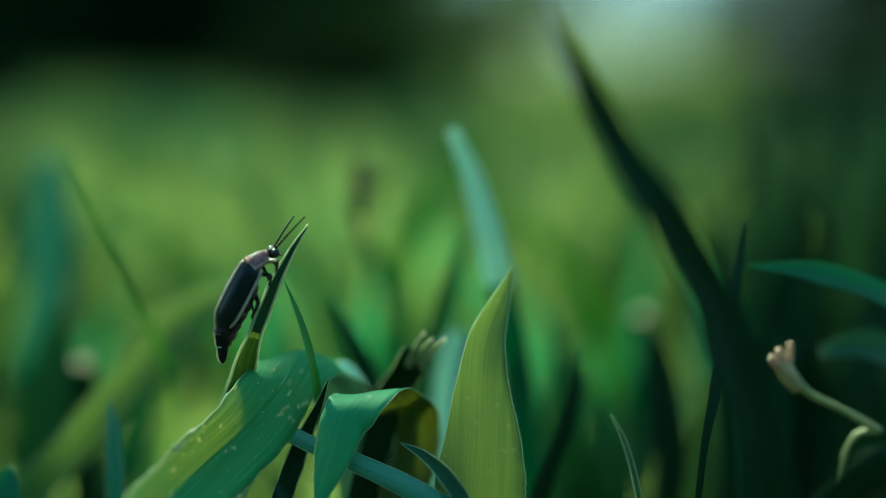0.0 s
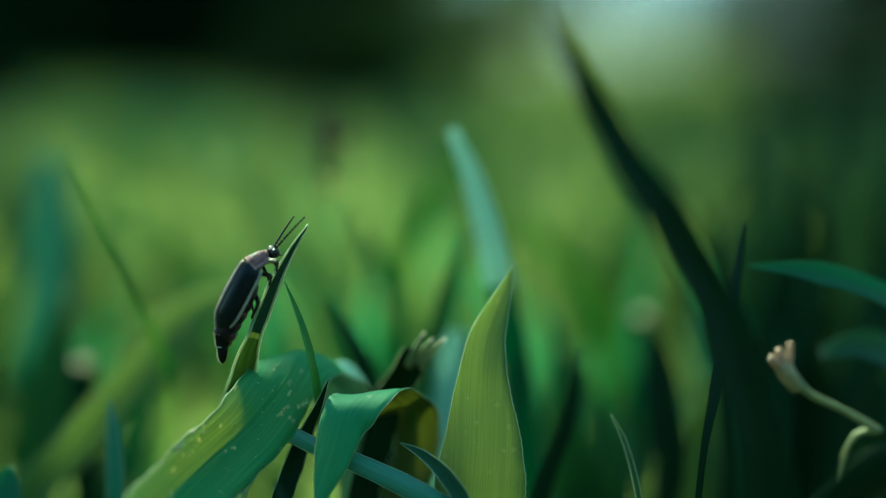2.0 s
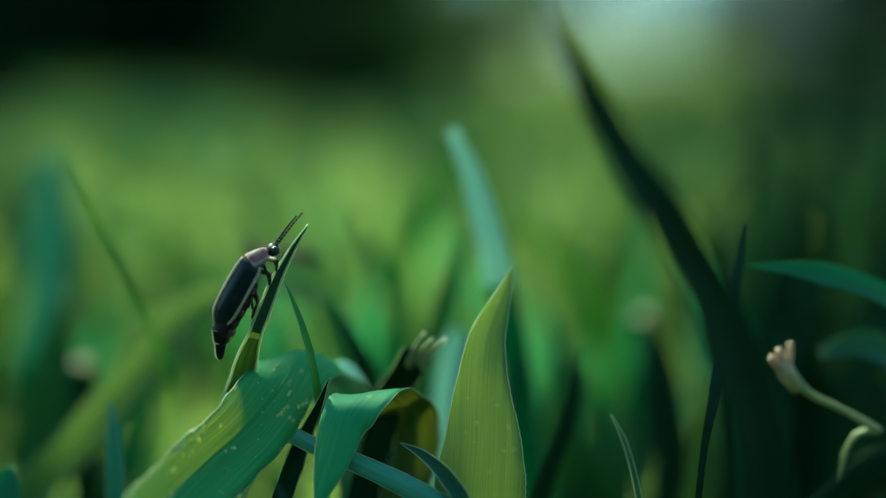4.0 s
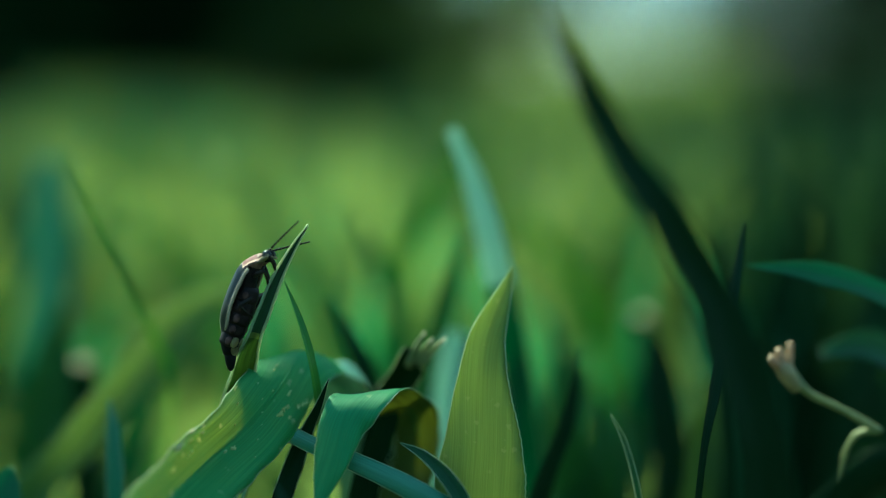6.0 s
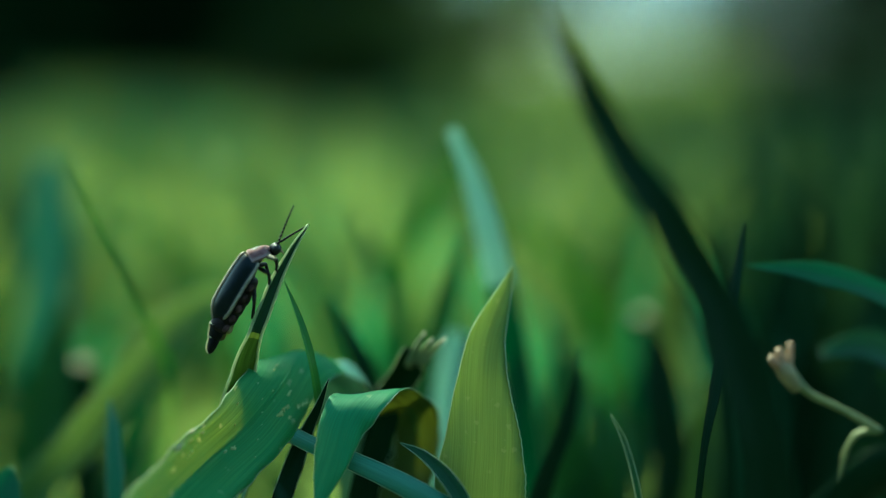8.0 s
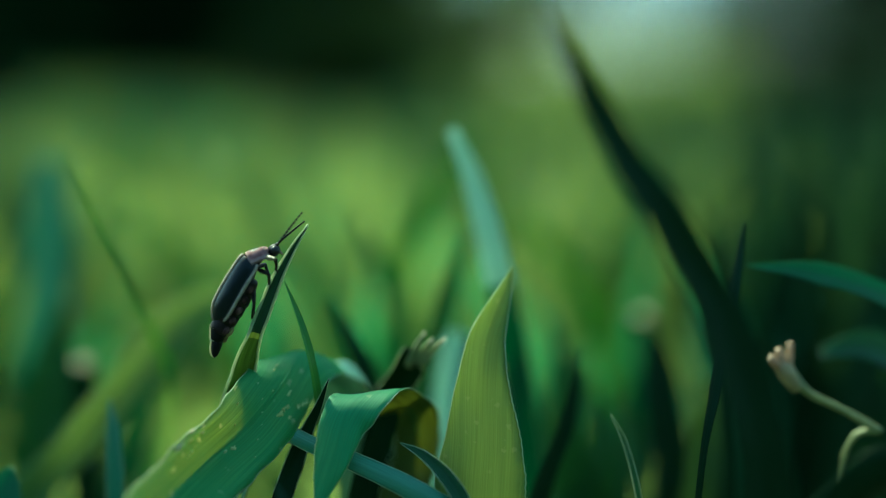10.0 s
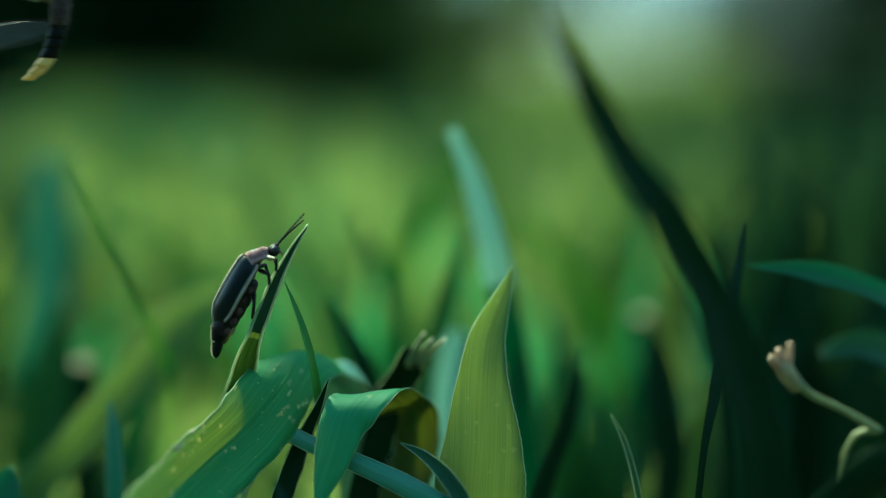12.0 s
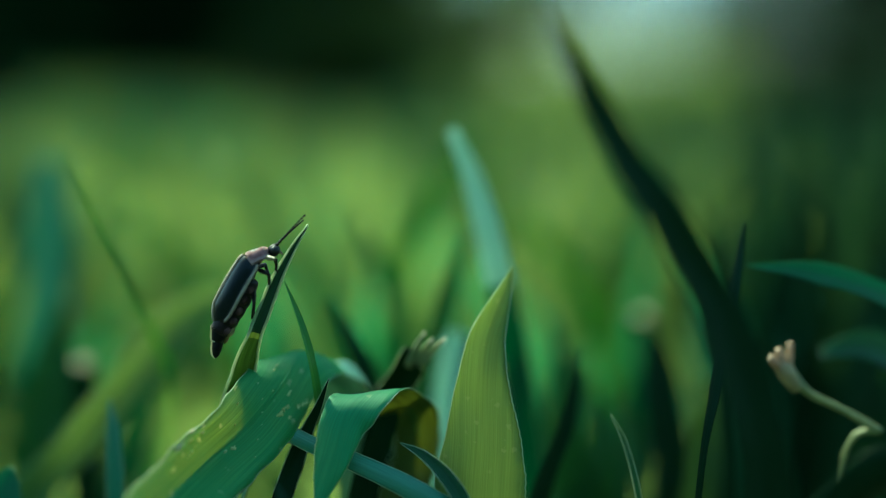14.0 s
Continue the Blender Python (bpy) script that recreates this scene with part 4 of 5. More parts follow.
def elytron(parent, side, name="wing_case", skin=None, margin=None):
    out, inn = elytron_rows(side), elytron_rows(side, inset=0.1)
    verts, faces, kinds = [], [], []
    m = 11
    for block in (out, inn):
        verts += [Vector(p) * MM for r in block for p in r]
    o = len(verts) // 2
    n = len(out)
    for k in range(n - 1):
        for j in range(m - 1):
            a, b = k * m + j, k * m + j + 1
            faces += [(a, b, b + m, a + m), (o + a, o + a + m, o + b + m, o + b)]
            kinds += [0, 1]
        for j in (0, m - 1):
            a = k * m + j
            faces.append((a, a + m, o + a + m, o + a))
            kinds.append(0)
    ob = part(name, mesh_of(name, verts, faces, [skin or ELYTRA, UNDERSIDE], None, kinds), parent, "black wing case with cream margins")
    ob.location = (0, 0.18 * MM, 0)
    outer = [Vector(r[-1]) * MM for r in out] + [Vector(out[-1][j]) * MM for j in range(9, -1, -2)]
    v, f = tube_data(outer, [0.15 * MM] * len(outer), 7)
    part("outer_margin", mesh_of("outer_margin", v, f, margin or CREAM), ob, "cream outer margin")
    inner = [Vector(r[0]) * MM + Vector((side * 0.06 * MM, 0, 0.06 * MM)) for r in out]
    v, f = tube_data(inner, [(0.28 if margin else 0.12) * MM] * len(inner), 6)
    part("inner_margin", mesh_of("inner_margin", v, f, margin or CREAM), ob, "cream inner margin")
    return ob


def pronotum_mesh(edge, middle):
    rows = []
    for k in range(15):
        v = k / 14
        wid = 1.08 * math.sqrt(max(0.0, 1 - (v * 0.985) ** 3.2)) + 0.05
        rows.append([(wid * (2 * j / 16 - 1), 1.85 * v + 0.05, 0.12 + 0.66 * (1 - abs(2 * j / 16 - 1) ** 2.2) - 0.5 * v ** 1.6 - 0.22 * abs(2 * j / 16 - 1) ** 3) for j in range(17)])
    low = [[(p[0], p[1], p[2] - 0.14) for p in r] for r in rows]
    n, m = 15, 17
    verts = [Vector(p) * MM for b in (rows, low) for r in b for p in r]
    faces, o, mats = [], n * m, []
    for k in range(n - 1):
        for j in range(m - 1):
            a, b = k * m + j, k * m + j + 1
            u, v = abs(2 * (j + 0.5) / 16 - 1), (k + 0.5) / 14
            kind = 2 if u < 0.36 - 0.5 * abs(v - 0.45) and 0.2 < v < 0.75 else 1 if u < 0.9 and 0.06 < v < 0.86 else 0
            faces += [(a, b, b + m, a + m), (o + a, o + a + m, o + b + m, o + b)]
            mats += [kind, 0]
        for j in (0, m - 1):
            a = k * m + j
            faces.append((a, a + m, o + a + m, o + a))
            mats.append(0)
    for k in (0, n - 1):
        for j in range(m - 1):
            a = k * m + j
            faces.append((a, a + 1, o + a + 1, o + a))
            mats.append(0)
    return mesh_of("pronotum", verts, faces, [edge, middle, BLACK], None, mats)


def antenna(parent, side):
    """Eleven dark segments; its own y runs from the head to the tip."""
    verts, faces = [], []
    for k in range(11):
        y0, y1 = 0.37 * k, 0.37 * k + 0.33
        r = 0.125 - 0.004 * k
        bow = lambda y: Vector((side * 0.02 * y, y, -0.012 * y * y)) * MM
        v, f = tube_data([bow(y0), bow(y0 + 0.08), bow(y0 + 0.25), bow(y1)], [r * q * MM for q in (0.55, 0.95, 1.1, 0.7)], 7)
        faces += [tuple(i + len(verts) for i in q) for q in f]
        verts += v
    return part("antenna", mesh_of("antenna", verts, faces, BLACK), parent, "dark beaded antenna")


def leg(parent, foot, bend):
    """A leg of femur, shin and foot from its own origin (the hip) to foot, in the body's axes."""
    f, b = Vector(foot), Vector(bend)
    ob = part("leg", tube("leg", [(0, 0, 0), b * 0.55, b], [0.16, 0.24, 0.15], LEG, 9, 8), parent, "thin jointed leg")
    k = b.lerp(f, 0.72)
    part("shin", tube("shin", [b, b.lerp(k, 0.5), k], [0.13, 0.12, 0.10], LEG, 8, 7), ob)
    part("foot", tube("foot", [k, k.lerp(f, 0.6), f, f + (f - k) * 0.15], [0.10, 0.11, 0.12, 0.04], BLACK, 8, 7), ob)
    return ob


NOD = Matrix.Rotation(radians(-26), 4, 'X')


THIGH, SHIN = 1.5, 2.0


def climbing_leg(parent, pale):
    """Thigh and shin, each along its own y from its joint."""
    upper = part("leg", tube("leg", [(0, 0, 0), (0, THIGH * 0.5, 0), (0, THIGH, 0)], [0.18, 0.24, 0.17], LEG_PALE if pale else LEG, 9, 8), parent, "thin jointed leg")
    shin = part("shin", tube("shin", [(0, 0, 0), (0, SHIN * 0.5, 0.04), (0, SHIN * 0.72, 0), (0, SHIN * 0.9, -0.03), (0, SHIN, 0.05), (0, SHIN + 0.12, 0.16)],
                             [0.16, 0.13, 0.13, 0.11, 0.15, 0.05], LEG, 16, 7), upper, "dark shin and foot")
    return upper, shin


def leg_bend(hip, foot):
    """Poses of thigh (in the body) and shin (on the thigh) that set the foot down at a place in the body's axes."""
    v = foot - hip
    d = min(max(v.length, 0.7), THIGH + SHIN - 0.02)
    way = v.normalized()
    pole = Vector((math.copysign(0.6, hip.x), 0.5, 0.25))
    pole = (pole - way * pole.dot(way)).normalized()
    c = (THIGH ** 2 + d * d - SHIN ** 2) / (2 * THIGH * d)
    c = max(-1.0, min(1.0, c))
    knee = way * THIGH * c + pole * THIGH * math.sqrt(1 - c * c)
    end = way * d

    def axes(y):
        y = y.normalized()
        z = pole - y * pole.dot(y)
        z = z.normalized() if z.length > 1e-4 else y.orthogonal().normalized()
        return Matrix((y.cross(z), y, z)).transposed()

    up, low = axes(knee), axes(end - knee)
    return (Matrix.Translation(hip * MM) @ up.to_4x4(), Matrix.Translation((0, THIGH * MM, 0)) @ (up.inverted() @ low).to_4x4())


def along(d, back):
    """A turn whose y runs along d, with z towards back."""
    y = d.normalized()
    z = (back - y * back.dot(y)).normalized()
    return Matrix((y.cross(z), y, z)).transposed().to_4x4()


def head_parts(thing, chest=None):
    part("pronotum", pronotum_mesh(*((MAROON, MAROON) if chest else (SHIELD_EDGE, PINK))), thing, "cream shield with a rosy and black centre").matrix_basis = NOD
    head = part("head", egg("head", (0, 2.34, -0.5), (0.6, 0.66, 0.56), BLACK), thing, "small black head")
    head.matrix_basis = NOD
    for s in (-1, 1):
        part("eye", egg("eye", (s * 0.38, 2.5, -0.48), (0.4, 0.45, 0.46), EYE), head, "large black eye")
        part("feeler", tube("feeler", [(s * 0.2, 2.6, -0.75), (s * 0.26, 2.78, -1.0), (s * 0.2, 2.85, -1.25)], [0.11, 0.12, 0.07], LEG_PALE, 8, 6), head, "short pale mouth feeler")
    full = [(1.7, -1.0, 0.42, 0.36), (1.0, -0.8, 0.8, 0.66), (0.0, -0.75, 1.02, 0.88), (-1.4, -0.75, 1.05, 0.9), (-2.4, -0.68, 0.9, 0.74)]
    part("thorax", ovals("thorax", full if chest else [(1.7, -0.9, 0.34, 0.28), (1.0, -0.6, 0.6, 0.44), (0.0, -0.5, 0.82, 0.54), (-1.2, -0.6, 0.95, 0.66), (-2.4, -0.68, 0.95, 0.72)], chest or BROWN), thing, "brown underside of the chest")
    part("collar", ovals("collar", [(1.8, -0.95, 0.36, 0.3), (1.1, -0.62, 0.66, 0.48), (0.4, -0.53, 0.82, 0.54)], ROSE), thing, "rosy front of the chest")


def belly(thing):
    """Dark rings with rosy lobes, a tail that bends on the last of them, and the pale light organ that slides out of the tail."""
    sizes = (1.0, 1.08, 1.14, 1.1, 1.04, 0.94)
    for k in range(5):
        y, z, r, r1 = -1.6 - 1.12 * k, -0.92 - 0.03 * k, sizes[k], sizes[k + 1]
        y1 = y - 1.12
        st = [(y + 0.15, z, r * 0.86, r * 0.86), (y - 0.1, z, r * 0.98, r * 0.98), (y - 0.9, z - 0.02, r1 * 1.06, r1 * 1.06), (y1 - 0.12, z - 0.03, r1 * 1.04, r1 * 1.04), (y1 - 0.12, z - 0.03, r1 * 0.8, r1 * 0.8)]
        ring = part("abdomen_ring", ovals("abdomen_ring", st, BROWN), thing, "dark brown belly ring")
        for side in (-1, 1):
            g = egg("side_lobe", (side * r * 0.86, (y + y1) / 2 - 0.1, z - 0.42 * r), (0.26, 0.42, 0.32), LOBE)
            part("side_lobe", g, ring, "pinkish lobe at the side of a belly ring")
    for side in (-1, 1):
        part("belly_patch", egg("belly_patch", (side * 0.42, -6.75, -1.86), (0.42, 0.55, 0.34), PATCH), thing, "mottled cream patch under the belly")
    st = [(0.35, 0.0, 0.78, 0.8), (0.0, 0.0, 0.86, 0.86), (-0.8, 0.0, 0.74, 0.72), (-1.25, 0.0, 0.64, 0.6), (-1.25, 0.0, 0.5, 0.46)]
    tail = part("tail", ovals("tail", st, BLACK), thing, "black tail ring with rim light painted on")
    st = [(-1.0, -0.02, 0.46, 0.44), (-1.45, -0.02, 0.56, 0.52), (-2.1, -0.03, 0.5, 0.44), (-2.6, -0.05, 0.38, 0.3), (-2.85, -0.06, 0.14, 0.1)]
    part("tail_tip", ovals("tail_tip", st, BLACK), tail, "black pointed tail tip")
    part("belly_patch", egg("belly_patch", (0.0, -0.75, -0.6), (0.5, 0.62, 0.34), PATCH), tail, "mottled cream patch under the tail")
    # pale tubes along the back imitate the sun's rim light on the tail
    for line in ([(0, 0.1, 0.92), (0, -0.6, 0.81), (0, -1.2, 0.66), (0, -1.42, 0.51)], [(0, -1.4, 0.55), (0, -2.1, 0.47), (0, -2.6, 0.3), (0, -2.9, -0.02)]):
        part("pale_rim", tube("pale_rim", line, [0.08, 0.1, 0.1, 0.07], PALE_RIM_LIGHT, 12, 6), tail, "thin pale margin with rim light put into its colour")
    for y, hw, hh in ((0.02, 0.87, 0.87), (-1.22, 0.65, 0.61)):
        arc = [(hw * math.cos(g), y, hh * math.sin(g)) for g in [math.pi * (0.2 + 0.06 * k) for k in range(11)]]
        part("pale_rim", tube("pale_rim", arc, [0.04] + [0.075] * 9 + [0.04], PALE_RIM_LIGHT, 22, 6), tail, "thin pale margin with rim light put into its colour")
    st = [(0.0, 0.0, 0.1, 0.1), (-0.1, 0.0, 0.6, 0.55), (-0.9, 0.0, 0.76, 0.66), (-0.95, 0.0, 0.66, 0.56), (-1.0, 0.0, 0.7, 0.6), (-1.7, 0.0, 0.6, 0.5), (-1.75, 0.0, 0.5, 0.42), (-1.8, 0.0, 0.54, 0.45), (-2.4, 0.0, 0.38, 0.3), (-2.75, 0.0, 0.1, 0.08)]
    organ = part("light_organ", ovals("light_organ", st, ORGAN), thing, "pale yellow ringed light organ")
    return tail, organ


def abdomen(thing, droop, tail, pale_from, deep, slim):
    """Seven overlapping rings to the tail, the last ones the cream lantern. Returns the last ring's place."""
    y, z, ang = -1.6, -0.62, 0.0
    for k in range(7):
        L = tail / 7
        sizes = (1.0, 1.06, 1.08, 1.04, 1.0, 0.94, 0.84, 0.6)
        r, r1 = sizes[k] * slim, sizes[k + 1] * slim
        y1, z1 = y - L * math.cos(ang), z - L * math.sin(ang)
        st = [(y + 0.1, z, r * 0.9, r * deep * 0.9), (y - 0.1 * L, z, r * 0.98, r * deep * 0.98), (y + (y1 - y) * 0.8, z + (z1 - z) * 0.8, (r * 0.4 + r1 * 0.6) * 1.08, (r * 0.4 + r1 * 0.6) * deep * 1.1),
              (y1 - 0.1, z1, r1 * 1.05, r1 * deep * 1.05), (y1 - 0.1, z1, r1 * 0.8, r1 * deep * 0.8)]
        part("abdomen_ring", ovals("abdomen_ring", st, LANTERN if k >= pale_from else BLACK), thing,
             "cream light organ" if k >= pale_from else "dark brown belly ring")
        st = (y, z)
        y, z = y1, z1
        ang += droop
    return Vector((0, (y + st[0]) / 2, (z + st[1]) / 2))


perched = tagged(new("firefly"), "black firefly with cream-edged wing cases clinging to a grass blade", "firefly", "fireflies")
head_parts(perched)
perch_tail, perch_organ = belly(perched)
for s in (-1, 1):
    elytron(perched, s)
perch_antennae = [antenna(perched, s) for s in (-1, 1)]
HIPS = [Vector((s * 0.42, y, z)) for s in (1, -1) for y, z in ((1.0, -0.92), (-0.3, -1.05), (-2.2, -1.75))]
FEET = [(-15.5, 112.3, 59.3), (-16.2, 112.2, 57.9), (-17.8, 111.9, 55.1), (-15.5, 113.5, 59.3), (-16.2, 113.4, 57.9), (-17.8, 113.0, 55.2)]

flying = tagged(new("flying_firefly"), "black firefly with a cream tail flying on spread wings", "firefly", "fireflies")
head_parts(flying, CHEST)
TAIL = abdomen(flying, -0.14, 7.0, 4, 0.9, 0.8)
cases = [elytron(flying, s, skin=ELYTRA_THIN, margin=UNDERSIDE) for s in (-1, 1)]
def case_pose(s, beat):
    """A wing case held up from the back, trembling by beat degrees."""
    return Matrix.Translation(Vector((s * 0.9, -0.2, 0.35)) * MM) @ Euler((radians(-100 + 4 * s + beat), 0, radians(s * 24))).to_matrix().to_4x4() @ Matrix.Rotation(radians(s * 2), 4, 'Y')


for s, ob in zip((-1, 1), cases):
    ob.matrix_basis = case_pose(s, 0)
flying_antennae = [antenna(flying, s) for s in (-1, 1)]
for s, ob in zip((-1, 1), flying_antennae):
    ob.matrix_basis = NOD @ Matrix.Translation(Vector((s * 0.2, 2.78, -0.25)) * MM) @ Euler((radians(-16), 0, radians(-s * 14))).to_matrix().to_4x4()
for s in (-1, 1):
    for y, f in ((0.8, (s * 0.4, -0.5, -0.4)), (-0.4, (s * 0.5, -0.9, -0.3)), (-1.7, (s * 0.5, -1.4, -0.1))):
        ob = leg(flying, f, (f[0] * 0.9, f[1] * 0.3 + 0.3, f[2] * 0.55))
        ob.location = Vector((s * 0.5, y, -1.25)) * MM


def wing(parent, side):
    rows = []
    for k in range(15):
        v = k / 14
        wid = 2.4 * math.sin(math.pi * (0.1 + 0.82 * v)) ** 0.7
        rows.append([(side * 9.2 * v, -wid * (j / 8) + 0.5 * math.sin(math.pi * v), 0.06 * math.sin(j * 1.6) + 0.25 * v * v) for j in range(9)])
    ob = part("wing", shell("wing", rows, WING), parent, "smoky clear membrane wing")
    part("wing_vein", tube("wing_vein", [(0, 0, 0), (side * 3, 0.35, 0.03), (side * 6.4, 0.4, 0.12), (side * 9, 0.0, 0.25)], [0.12, 0.09, 0.07, 0.03], BROWN, 12, 6), ob)
    return ob


wings = [wing(flying, s) for s in (-1, 1)]
light = part("light_organ", egg("light_organ", (0, 0, 0), (0.9, 1.4, 0.8), GLOW), flying, "glowing yellow light organ")


# ---- what moves ----
def insect_pose(at, angle, roll, yaw=0.0, rise=1.41):
    """Head at a place (mm), heading at an angle above the horizontal in the upright plane, its back turned by roll towards the lens."""
    a, r = radians(angle), radians(roll)
    f = Vector((math.cos(a), math.sin(radians(yaw)), math.sin(a))).normalized()
    flat = Vector((-math.sin(a), 0, math.cos(a)))
    back = flat * math.cos(r) + Vector((0, -1, 0)) * math.sin(r)
    back = (back - f * back.dot(f)).normalized()
    turn = Matrix((f.cross(back), f, back)).transposed().to_4x4()
    return Matrix.Translation(Vector(at) * MM) @ turn @ Matrix.Translation((0, -1.87 * MM, rise * MM))


PERCH = [
    (0, (-15.9, 112.1, 61.1), 60.7, 34), (2.2, (-15.9, 112.1, 61.1), 60.7, 34), (2.3, (-15.9, 112.1, 61.2), 59.5, 38), (2.4, (-15.7, 112.1, 61.1), 49, 52),
    (2.5, (-15.7, 112.1, 61.1), 48, 56), (2.7, (-15.7, 112.1, 61.2), 48.2, 58), (2.8, (-15.7, 112.1, 61.2), 49.5, 56), (3.0, (-15.9, 112.2, 61.3), 50, 48),
    (3.1, (-15.9, 112.2, 61.4), 53.5, 40), (3.2, (-15.9, 112.2, 61.4), 57.5, 33), (4.2, (-15.9, 112.2, 61.3), 59.5, 31), (5.5, (-16.0, 112.1, 61.2), 60.5, 29),
    (5.6, (-16.0, 112.1, 61.1), 64, 14), (5.7, (-16.2, 112.1, 60.8), 67.5, -6), (5.9, (-16.3, 112.1, 60.8), 68, -28), (6.5, (-16.3, 112.1, 60.7), 66.4, -29),
    (6.8, (-16.3, 112.1, 60.7), 66.4, -29), (6.9, (-16.2, 112.1, 60.8), 65.5, -9), (7.0, (-16.1, 112.1, 61.1), 58, 6), (7.1, (-15.9, 112.1, 61.2), 48.5, 16),
    (7.2, (-15.9, 112.1, 61.2), 43, 26), (7.3, (-15.8, 112.2, 61.3), 41.5, 32), (7.4, (-15.8, 112.2, 61.3), 41, 32), (7.5, (-15.9, 112.2, 61.3), 42.5, 29),
    (7.6, (-15.9, 112.2, 61.4), 47, 23), (7.8, (-15.7, 112.2, 61.5), 54.5, 16), (8.1, (-15.7, 112.2, 61.4), 57, 15), (10.3, (-15.8, 112.2, 61.3), 58, 14),
    (11, (-15.8, 112.2, 61.3), 58.5, 14), (12.5, (-15.8, 112.2, 61.3), 58.5, 14), (14, (-15.8, 112.2, 61.3), 58.5, 14)]

# which way the tail and the light organ point (degrees, 270 is straight down) and how far the organ is out
TAIL_BENDS = [(0, 266, 266, 0), (2.2, 266, 266, 0), (2.3, 256, 250, 0.1), (2.4, 232, 212, 0.3), (2.5, 228, 193, 0.85), (2.6, 230, 187, 1), (2.7, 230, 187, 1), (2.8, 232, 195, 0.85), (2.9, 235, 215, 0.3), (3, 236, 236, 0),
              (3.2, 262, 262, 0), (5.5, 265, 265, 0), (5.8, 270, 270, 0), (6.5, 272, 272, 0), (6.9, 270, 270, 0), (7.0, 258, 258, 0), (7.1, 246, 246, 0), (7.2, 228, 205, 0.4), (7.3, 222, 190, 0.65), (7.4, 222, 192, 0.6),
              (7.5, 226, 214, 0.1), (7.8, 243, 243, 0), (8.2, 250, 250, 0), (10.3, 257, 257, 0), (14, 257, 257, 0)]

# which way the nearer and the farther antenna point (degrees above the horizontal)
ANTENNAE = [(0, 50, 62), (2.2, 50, 62), (2.3, 47, 60), (2.4, 46, 58), (2.6, 42, 36), (2.8, 50, 44), (3.0, 60, 56), (3.2, 60, 54), (4.2, 54, 58), (5.5, 51, 60), (5.8, 44, 8), (6.2, 50, 30), (6.5, 54, 38), (6.9, 56, 44),
            (7.1, 42, 32), (7.3, 67, 40), (7.5, 72, 34), (7.8, 76, 25), (8.2, 64, 40), (10.3, 55, 44), (11, 54, 46), (12.5, 51, 46), (14, 50, 46)]

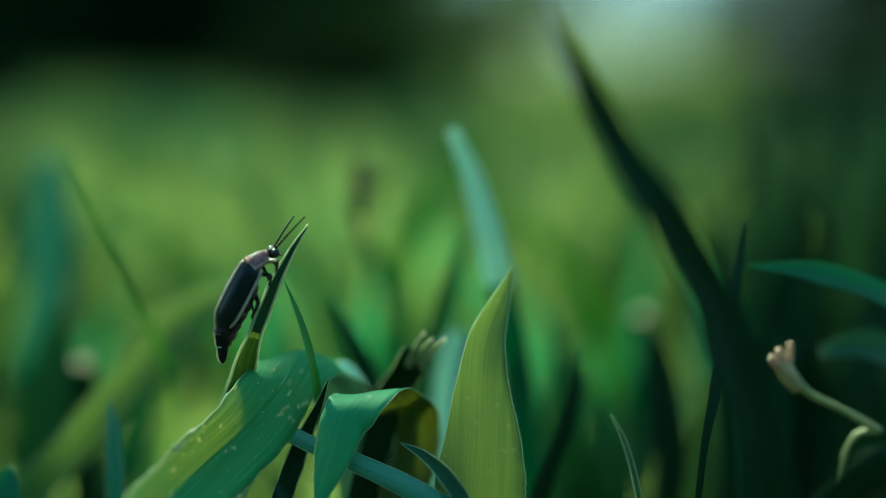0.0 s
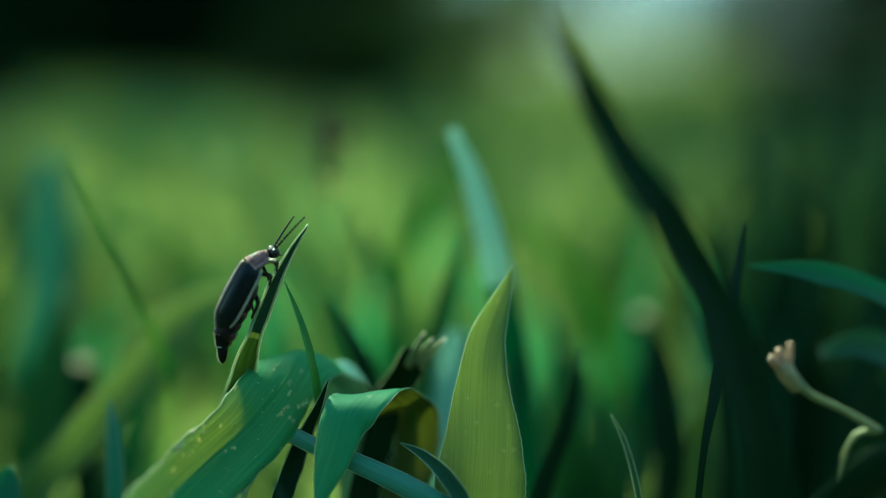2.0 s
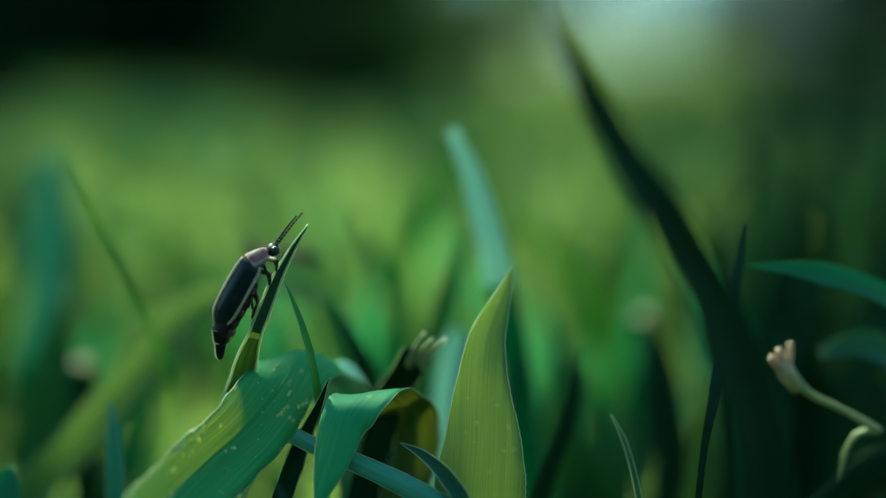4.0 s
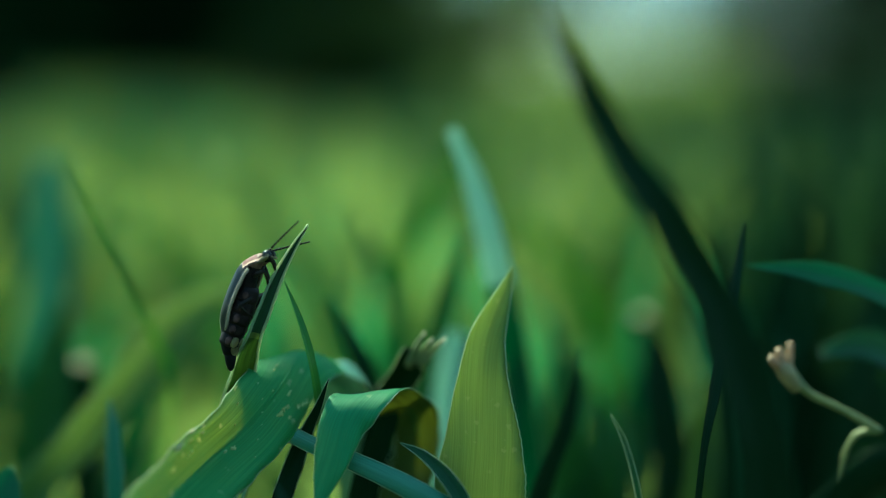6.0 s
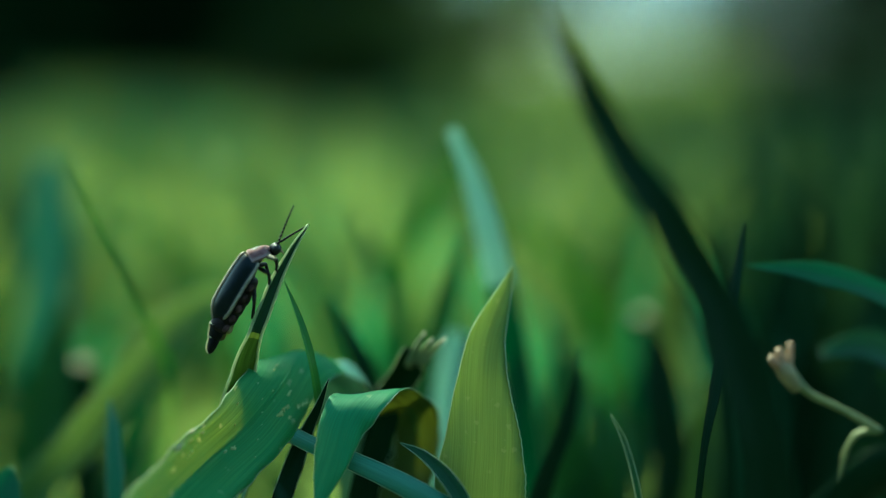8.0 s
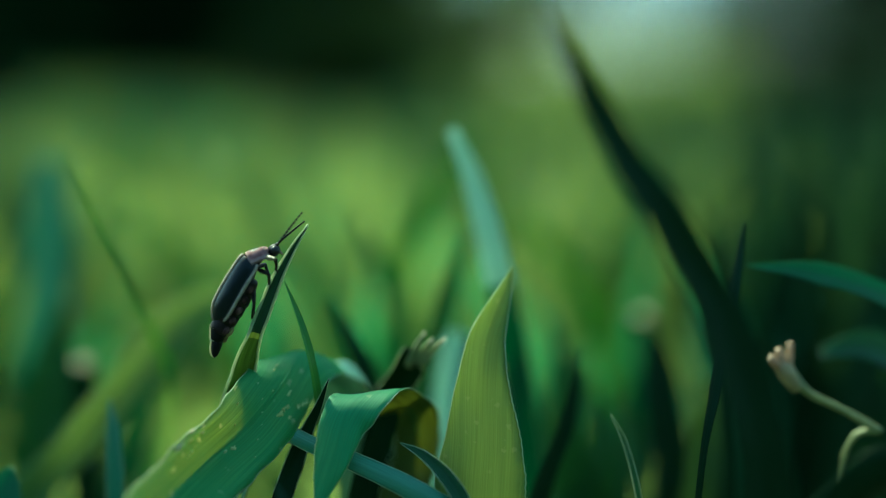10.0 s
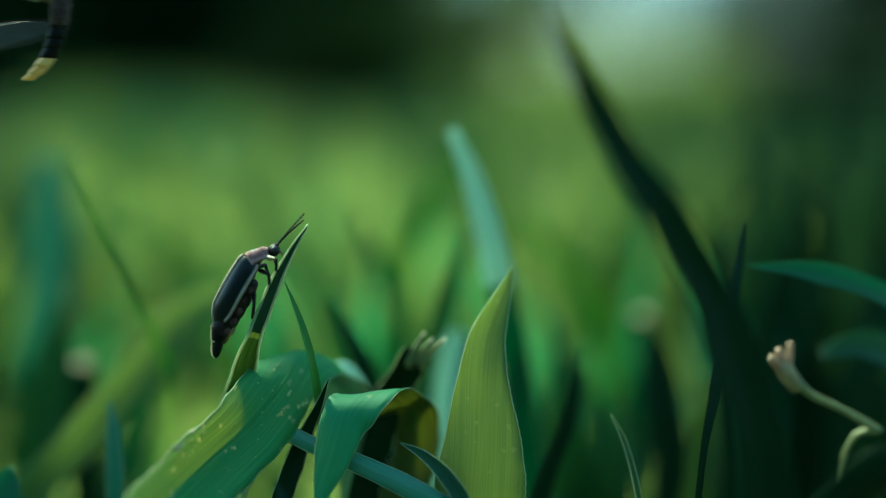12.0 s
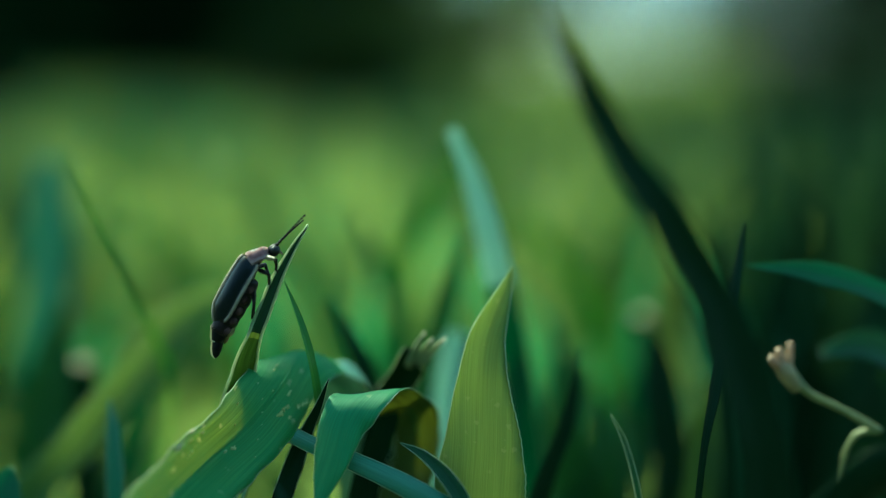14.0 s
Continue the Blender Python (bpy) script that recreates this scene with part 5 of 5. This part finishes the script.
FLIGHT = [
    (0, (-11.3, 168.0, 66.3), 90.0, 254), (0.1, (-12.9, 168.0, 66.7), 92.1, 254), (0.2, (-13.7, 168.0, 66.3), 92.1, 254), (0.3, (-12.6, 168.0, 64.0), 91.6, 254), (0.4, (-11.3, 168.0, 61.7), 90.0, 254),
    (0.5, (-14.7, 168.0, 65.6), 92.1, 254), (0.6, (-19.7, 168.0, 72.9), 92.1, 254), (0.7, (-18.5, 168.0, 73.4), 91.4, 254), (0.8, (-14.2, 168.0, 72.6), 91.4, 254), (0.9, (-14.5, 168.0, 71.4), 91.5, 254),
    (1, (-19.7, 168.0, 72.9), 91.0, 254), (1.1, (-19.8, 168.0, 72.9), 91.0, 254), (1.2, (-14.9, 168.0, 67.5), 91.6, 254), (1.3, (-12.8, 168.0, 67.2), 90.5, 254), (1.4, (-15.4, 168.0, 74.5), 91.0, 254),
    (1.5, (-16.5, 168.0, 74.1), 91.0, 254), (1.6, (-12.5, 168.0, 72.4), 91.0, 254), (1.8, (-12.9, 168.0, 67.9), 91.0, 254), (2, (-16.0, 168.0, 72.4), 91.0, 254), (2.1, (-14.6, 168.0, 71.8), 91.0, 254),
    (2.2, (-11.4, 168.0, 69.9), 91.0, 254), (2.3, (-12.9, 168.0, 67.9), 91.0, 254), (2.4, (-15.9, 168.0, 70.4), 91.0, 254), (2.5, (-16.7, 168.0, 73.1), 91.0, 254), (2.6, (-16.6, 168.0, 69.0), 90.5, 254),
    (2.7, (-15.8, 148.0, 61.5), 92.6, 254), (2.8, (-16.6, 140.0, 62.2), 103.0, 254), (2.9, (-17.7, 140.0, 62.4), 112.0, 254), (3, (-18.3, 140.0, 63.3), 112.0, 254), (3.2, (-18.7, 140.0, 62.1), 112.0, 250),
    (3.8, (-22.3, 147.1, 58.7), 104.0, 205), (4.6, (-27.4, 148.9, 57.0), 92.2, 165), (5.2, (-29.3, 144.8, 56.5), 91.0, 150), (5.3, (-29.3, 144.9, 56.7), 91.0, 165), (5.4, (-28.1, 143.5, 54.0), 91.8, 150), (5.5, (-25.1, 138.5, 54.1), 92.8, 150),
    (5.6, (-35.9, 102.6, 56.8), 102.3, 170), (5.7, (-47.4, 104.9, 59.4), 108.4, 180), (6, (-54.6, 116.1, 69.1), 111.8, 180), (6.2, (-45.8, 119.4, 71.2), 117.3, 180), (6.3, (-41.9, 119.4, 71.3), 112.9, 180),
    (6.4, (-39.4, 119.4, 71.5), 119.6, 180), (6.5, (-39.2, 119.5, 72.3), 117.0, 180), (6.6, (-41.3, 119.6, 73.0), 120.3, 180), (6.7, (-41.4, 119.6, 72.5), 116.0, 180), (6.8, (-38.1, 119.2, 69.5), 118.1, 180),
    (6.9, (-37.5, 119.1, 69.0), 121.6, 175), (7, (-46.7, 118.7, 65.7), 116.4, 170), (7.1, (-53.3, 118.3, 61.9), 119.7, 165), (8.5, (-66.0, 120.1, 68.4), 129.8, 120), (10, (-64.3, 120.4, 79.4), 113.2, 60),
    (11.3, (-60.5, 119.6, 89.6), 76.8, 5), (11.55, (-47.7, 117.1, 85.1), 73.6, -4), (11.7, (-37.9, 116.8, 82.5), 71.6, -8), (11.8, (-38.1, 116.9, 83.5), 73.1, -8), (11.9, (-37.9, 117.0, 84.6), 68.5, -8), (12, (-35.4, 117.2, 86.4), 67.0, -8),
    (12.1, (-32.0, 117.1, 85.1), 63.2, -8), (12.2, (-30.6, 116.6, 81.6), 59.5, -8), (12.3, (-30.9, 116.5, 80.2), 58.5, -8), (12.4, (-31.6, 116.6, 81.1), 57.8, -8), (12.5, (-30.5, 116.9, 83.6), 59.8, -8),
    (12.6, (-30.8, 117.0, 85.0), 61.1, -8), (12.7, (-31.2, 116.9, 83.8), 59.6, -8), (12.9, (-28.9, 116.9, 83.4), 59.0, -8), (13, (-29.0, 117.3, 86.9), 58.8, -8), (13.2, (-28.8, 117.7, 82.1), 61.6, -8),
    (13.4, (-27.2, 118.8, 82.6), 59.5, -8), (13.5, (-29.4, 121.0, 84.6), 63.2, -8), (13.6, (-27.5, 121.5, 80.1), 64.1, -8), (13.8, (-22.2, 132.0, 83.7), 54.0, -8), (13.9, (-21.3, 138.0, 91.1), 56.0, -8), (14, (-18.5, 144.7, 105.3), 64.2, -8)]

# when the light organ is out
FLASHES = [(0.65, 0.95), (5.15, 5.45), (13.77, 13.97)]


def motions():
    poses = [(t, insect_pose(at, angle, roll)) for t, at, angle, roll in PERCH]
    walk(perched, poses)
    def body_turn(t):
        k = max(i for i in range(len(PERCH)) if PERCH[i][0] <= t)
        a, b = PERCH[k], PERCH[min(k + 1, len(PERCH) - 1)]
        u = (t - a[0]) / max(1e-6, b[0] - a[0])
        return insect_pose(a[1], a[2] + (b[2] - a[2]) * u, a[3] + (b[3] - a[3]) * u).to_3x3()

    tail_rows, organ_rows = [], []
    for t, way, organ_way, out in TAIL_BENDS:
        turn = body_turn(t).transposed()
        d, e = (turn @ Vector((math.cos(radians(a)), 0, math.sin(radians(a)))) for a in (way, organ_way))
        e = Vector((0, -1, 0)).lerp(e, min(1.0, out * 3))
        at = Vector((0, -4.0, -0.8)).lerp(Vector((-0.35, -6.0, -0.45)), min(1.0, out * 1.3))
        tail_rows.append((t, Matrix.Translation(Vector((0, -7.0 + min(2.2, 3.4 * out), -1.0)) * MM) @ along(-d, Vector((0, 0, 1)))))
        organ_rows.append((t, Matrix.Translation(at * MM) @ along(-e, Vector((0, 0, 1)))))
    walk(perch_tail, tail_rows)
    walk(perch_organ, organ_rows)
    # the feet hold on to the blade while the body swings
    for hip, foot in zip(HIPS, FEET):
        upper, shin = climbing_leg(perched, hip.y > 0.5)
        bones = [(t, leg_bend(hip, (m.inverted() @ (Vector(foot) * MM)) / MM)) for t, m in poses]
        walk(upper, [(t, b[0]) for t, b in bones])
        walk(shin, [(t, b[1]) for t, b in bones])
    for s, ob in zip((-1, 1), perch_antennae):
        rows = []
        for t, near, far in ANTENNAE:
            w = radians(near if s > 0 else far)
            d = body_turn(t).transposed() @ Vector((math.cos(w), 0.0 if s > 0 else 0.8, math.sin(w)))
            rows.append((t, Matrix.Translation((NOD @ Vector((s * 0.2, 2.78, -0.25))) * MM) @ along(d, Vector((0, -0.3, 1)))))
        walk(ob, rows)
    walk(flying, [(t, insect_pose(at, angle + 18 * math.cos(radians(roll)), roll, 12 * max(0.0, min(1.0, (3.0 - t) / 0.3)))) for t, at, angle, roll in FLIGHT])
    for s, ob in zip((-1, 1), wings):
        rows = []
        for k in range(14 * FPS + 1):
            beat = (84, 66, 18, 60)[k % 4]
            rows.append((k / FPS, Matrix.Translation(Vector((s * 0.7, -2.0, 0.2)) * MM) @ Matrix.Rotation(radians(16), 4, 'X') @ Euler((radians(-20), radians(-s * beat), radians(s * 28))).to_matrix().to_4x4()))
        walk(ob, rows)
    for s, ob in zip((-1, 1), cases):
        walk(ob, [(k / FPS, case_pose(s, (5, -3, -5, 4)[k % 4])) for k in range(14 * FPS + 1)])
    inside, out = Vector((0, -0.9, -0.75)), TAIL + Vector((0, 1.1, -0.1))
    rows = [(0, inside)]
    for a, b in FLASHES:
        rows += [(a - 0.05, inside), (a, out), (b, out), (b + 0.05, inside)]
    rows = [r for r in rows if r[0] <= 14]
    if rows[-1][0] < 14:
        rows.append((14, rows[-1][1]))
    walk(light, [(t, Matrix.Translation(p * MM)) for t, p in rows])


motions()
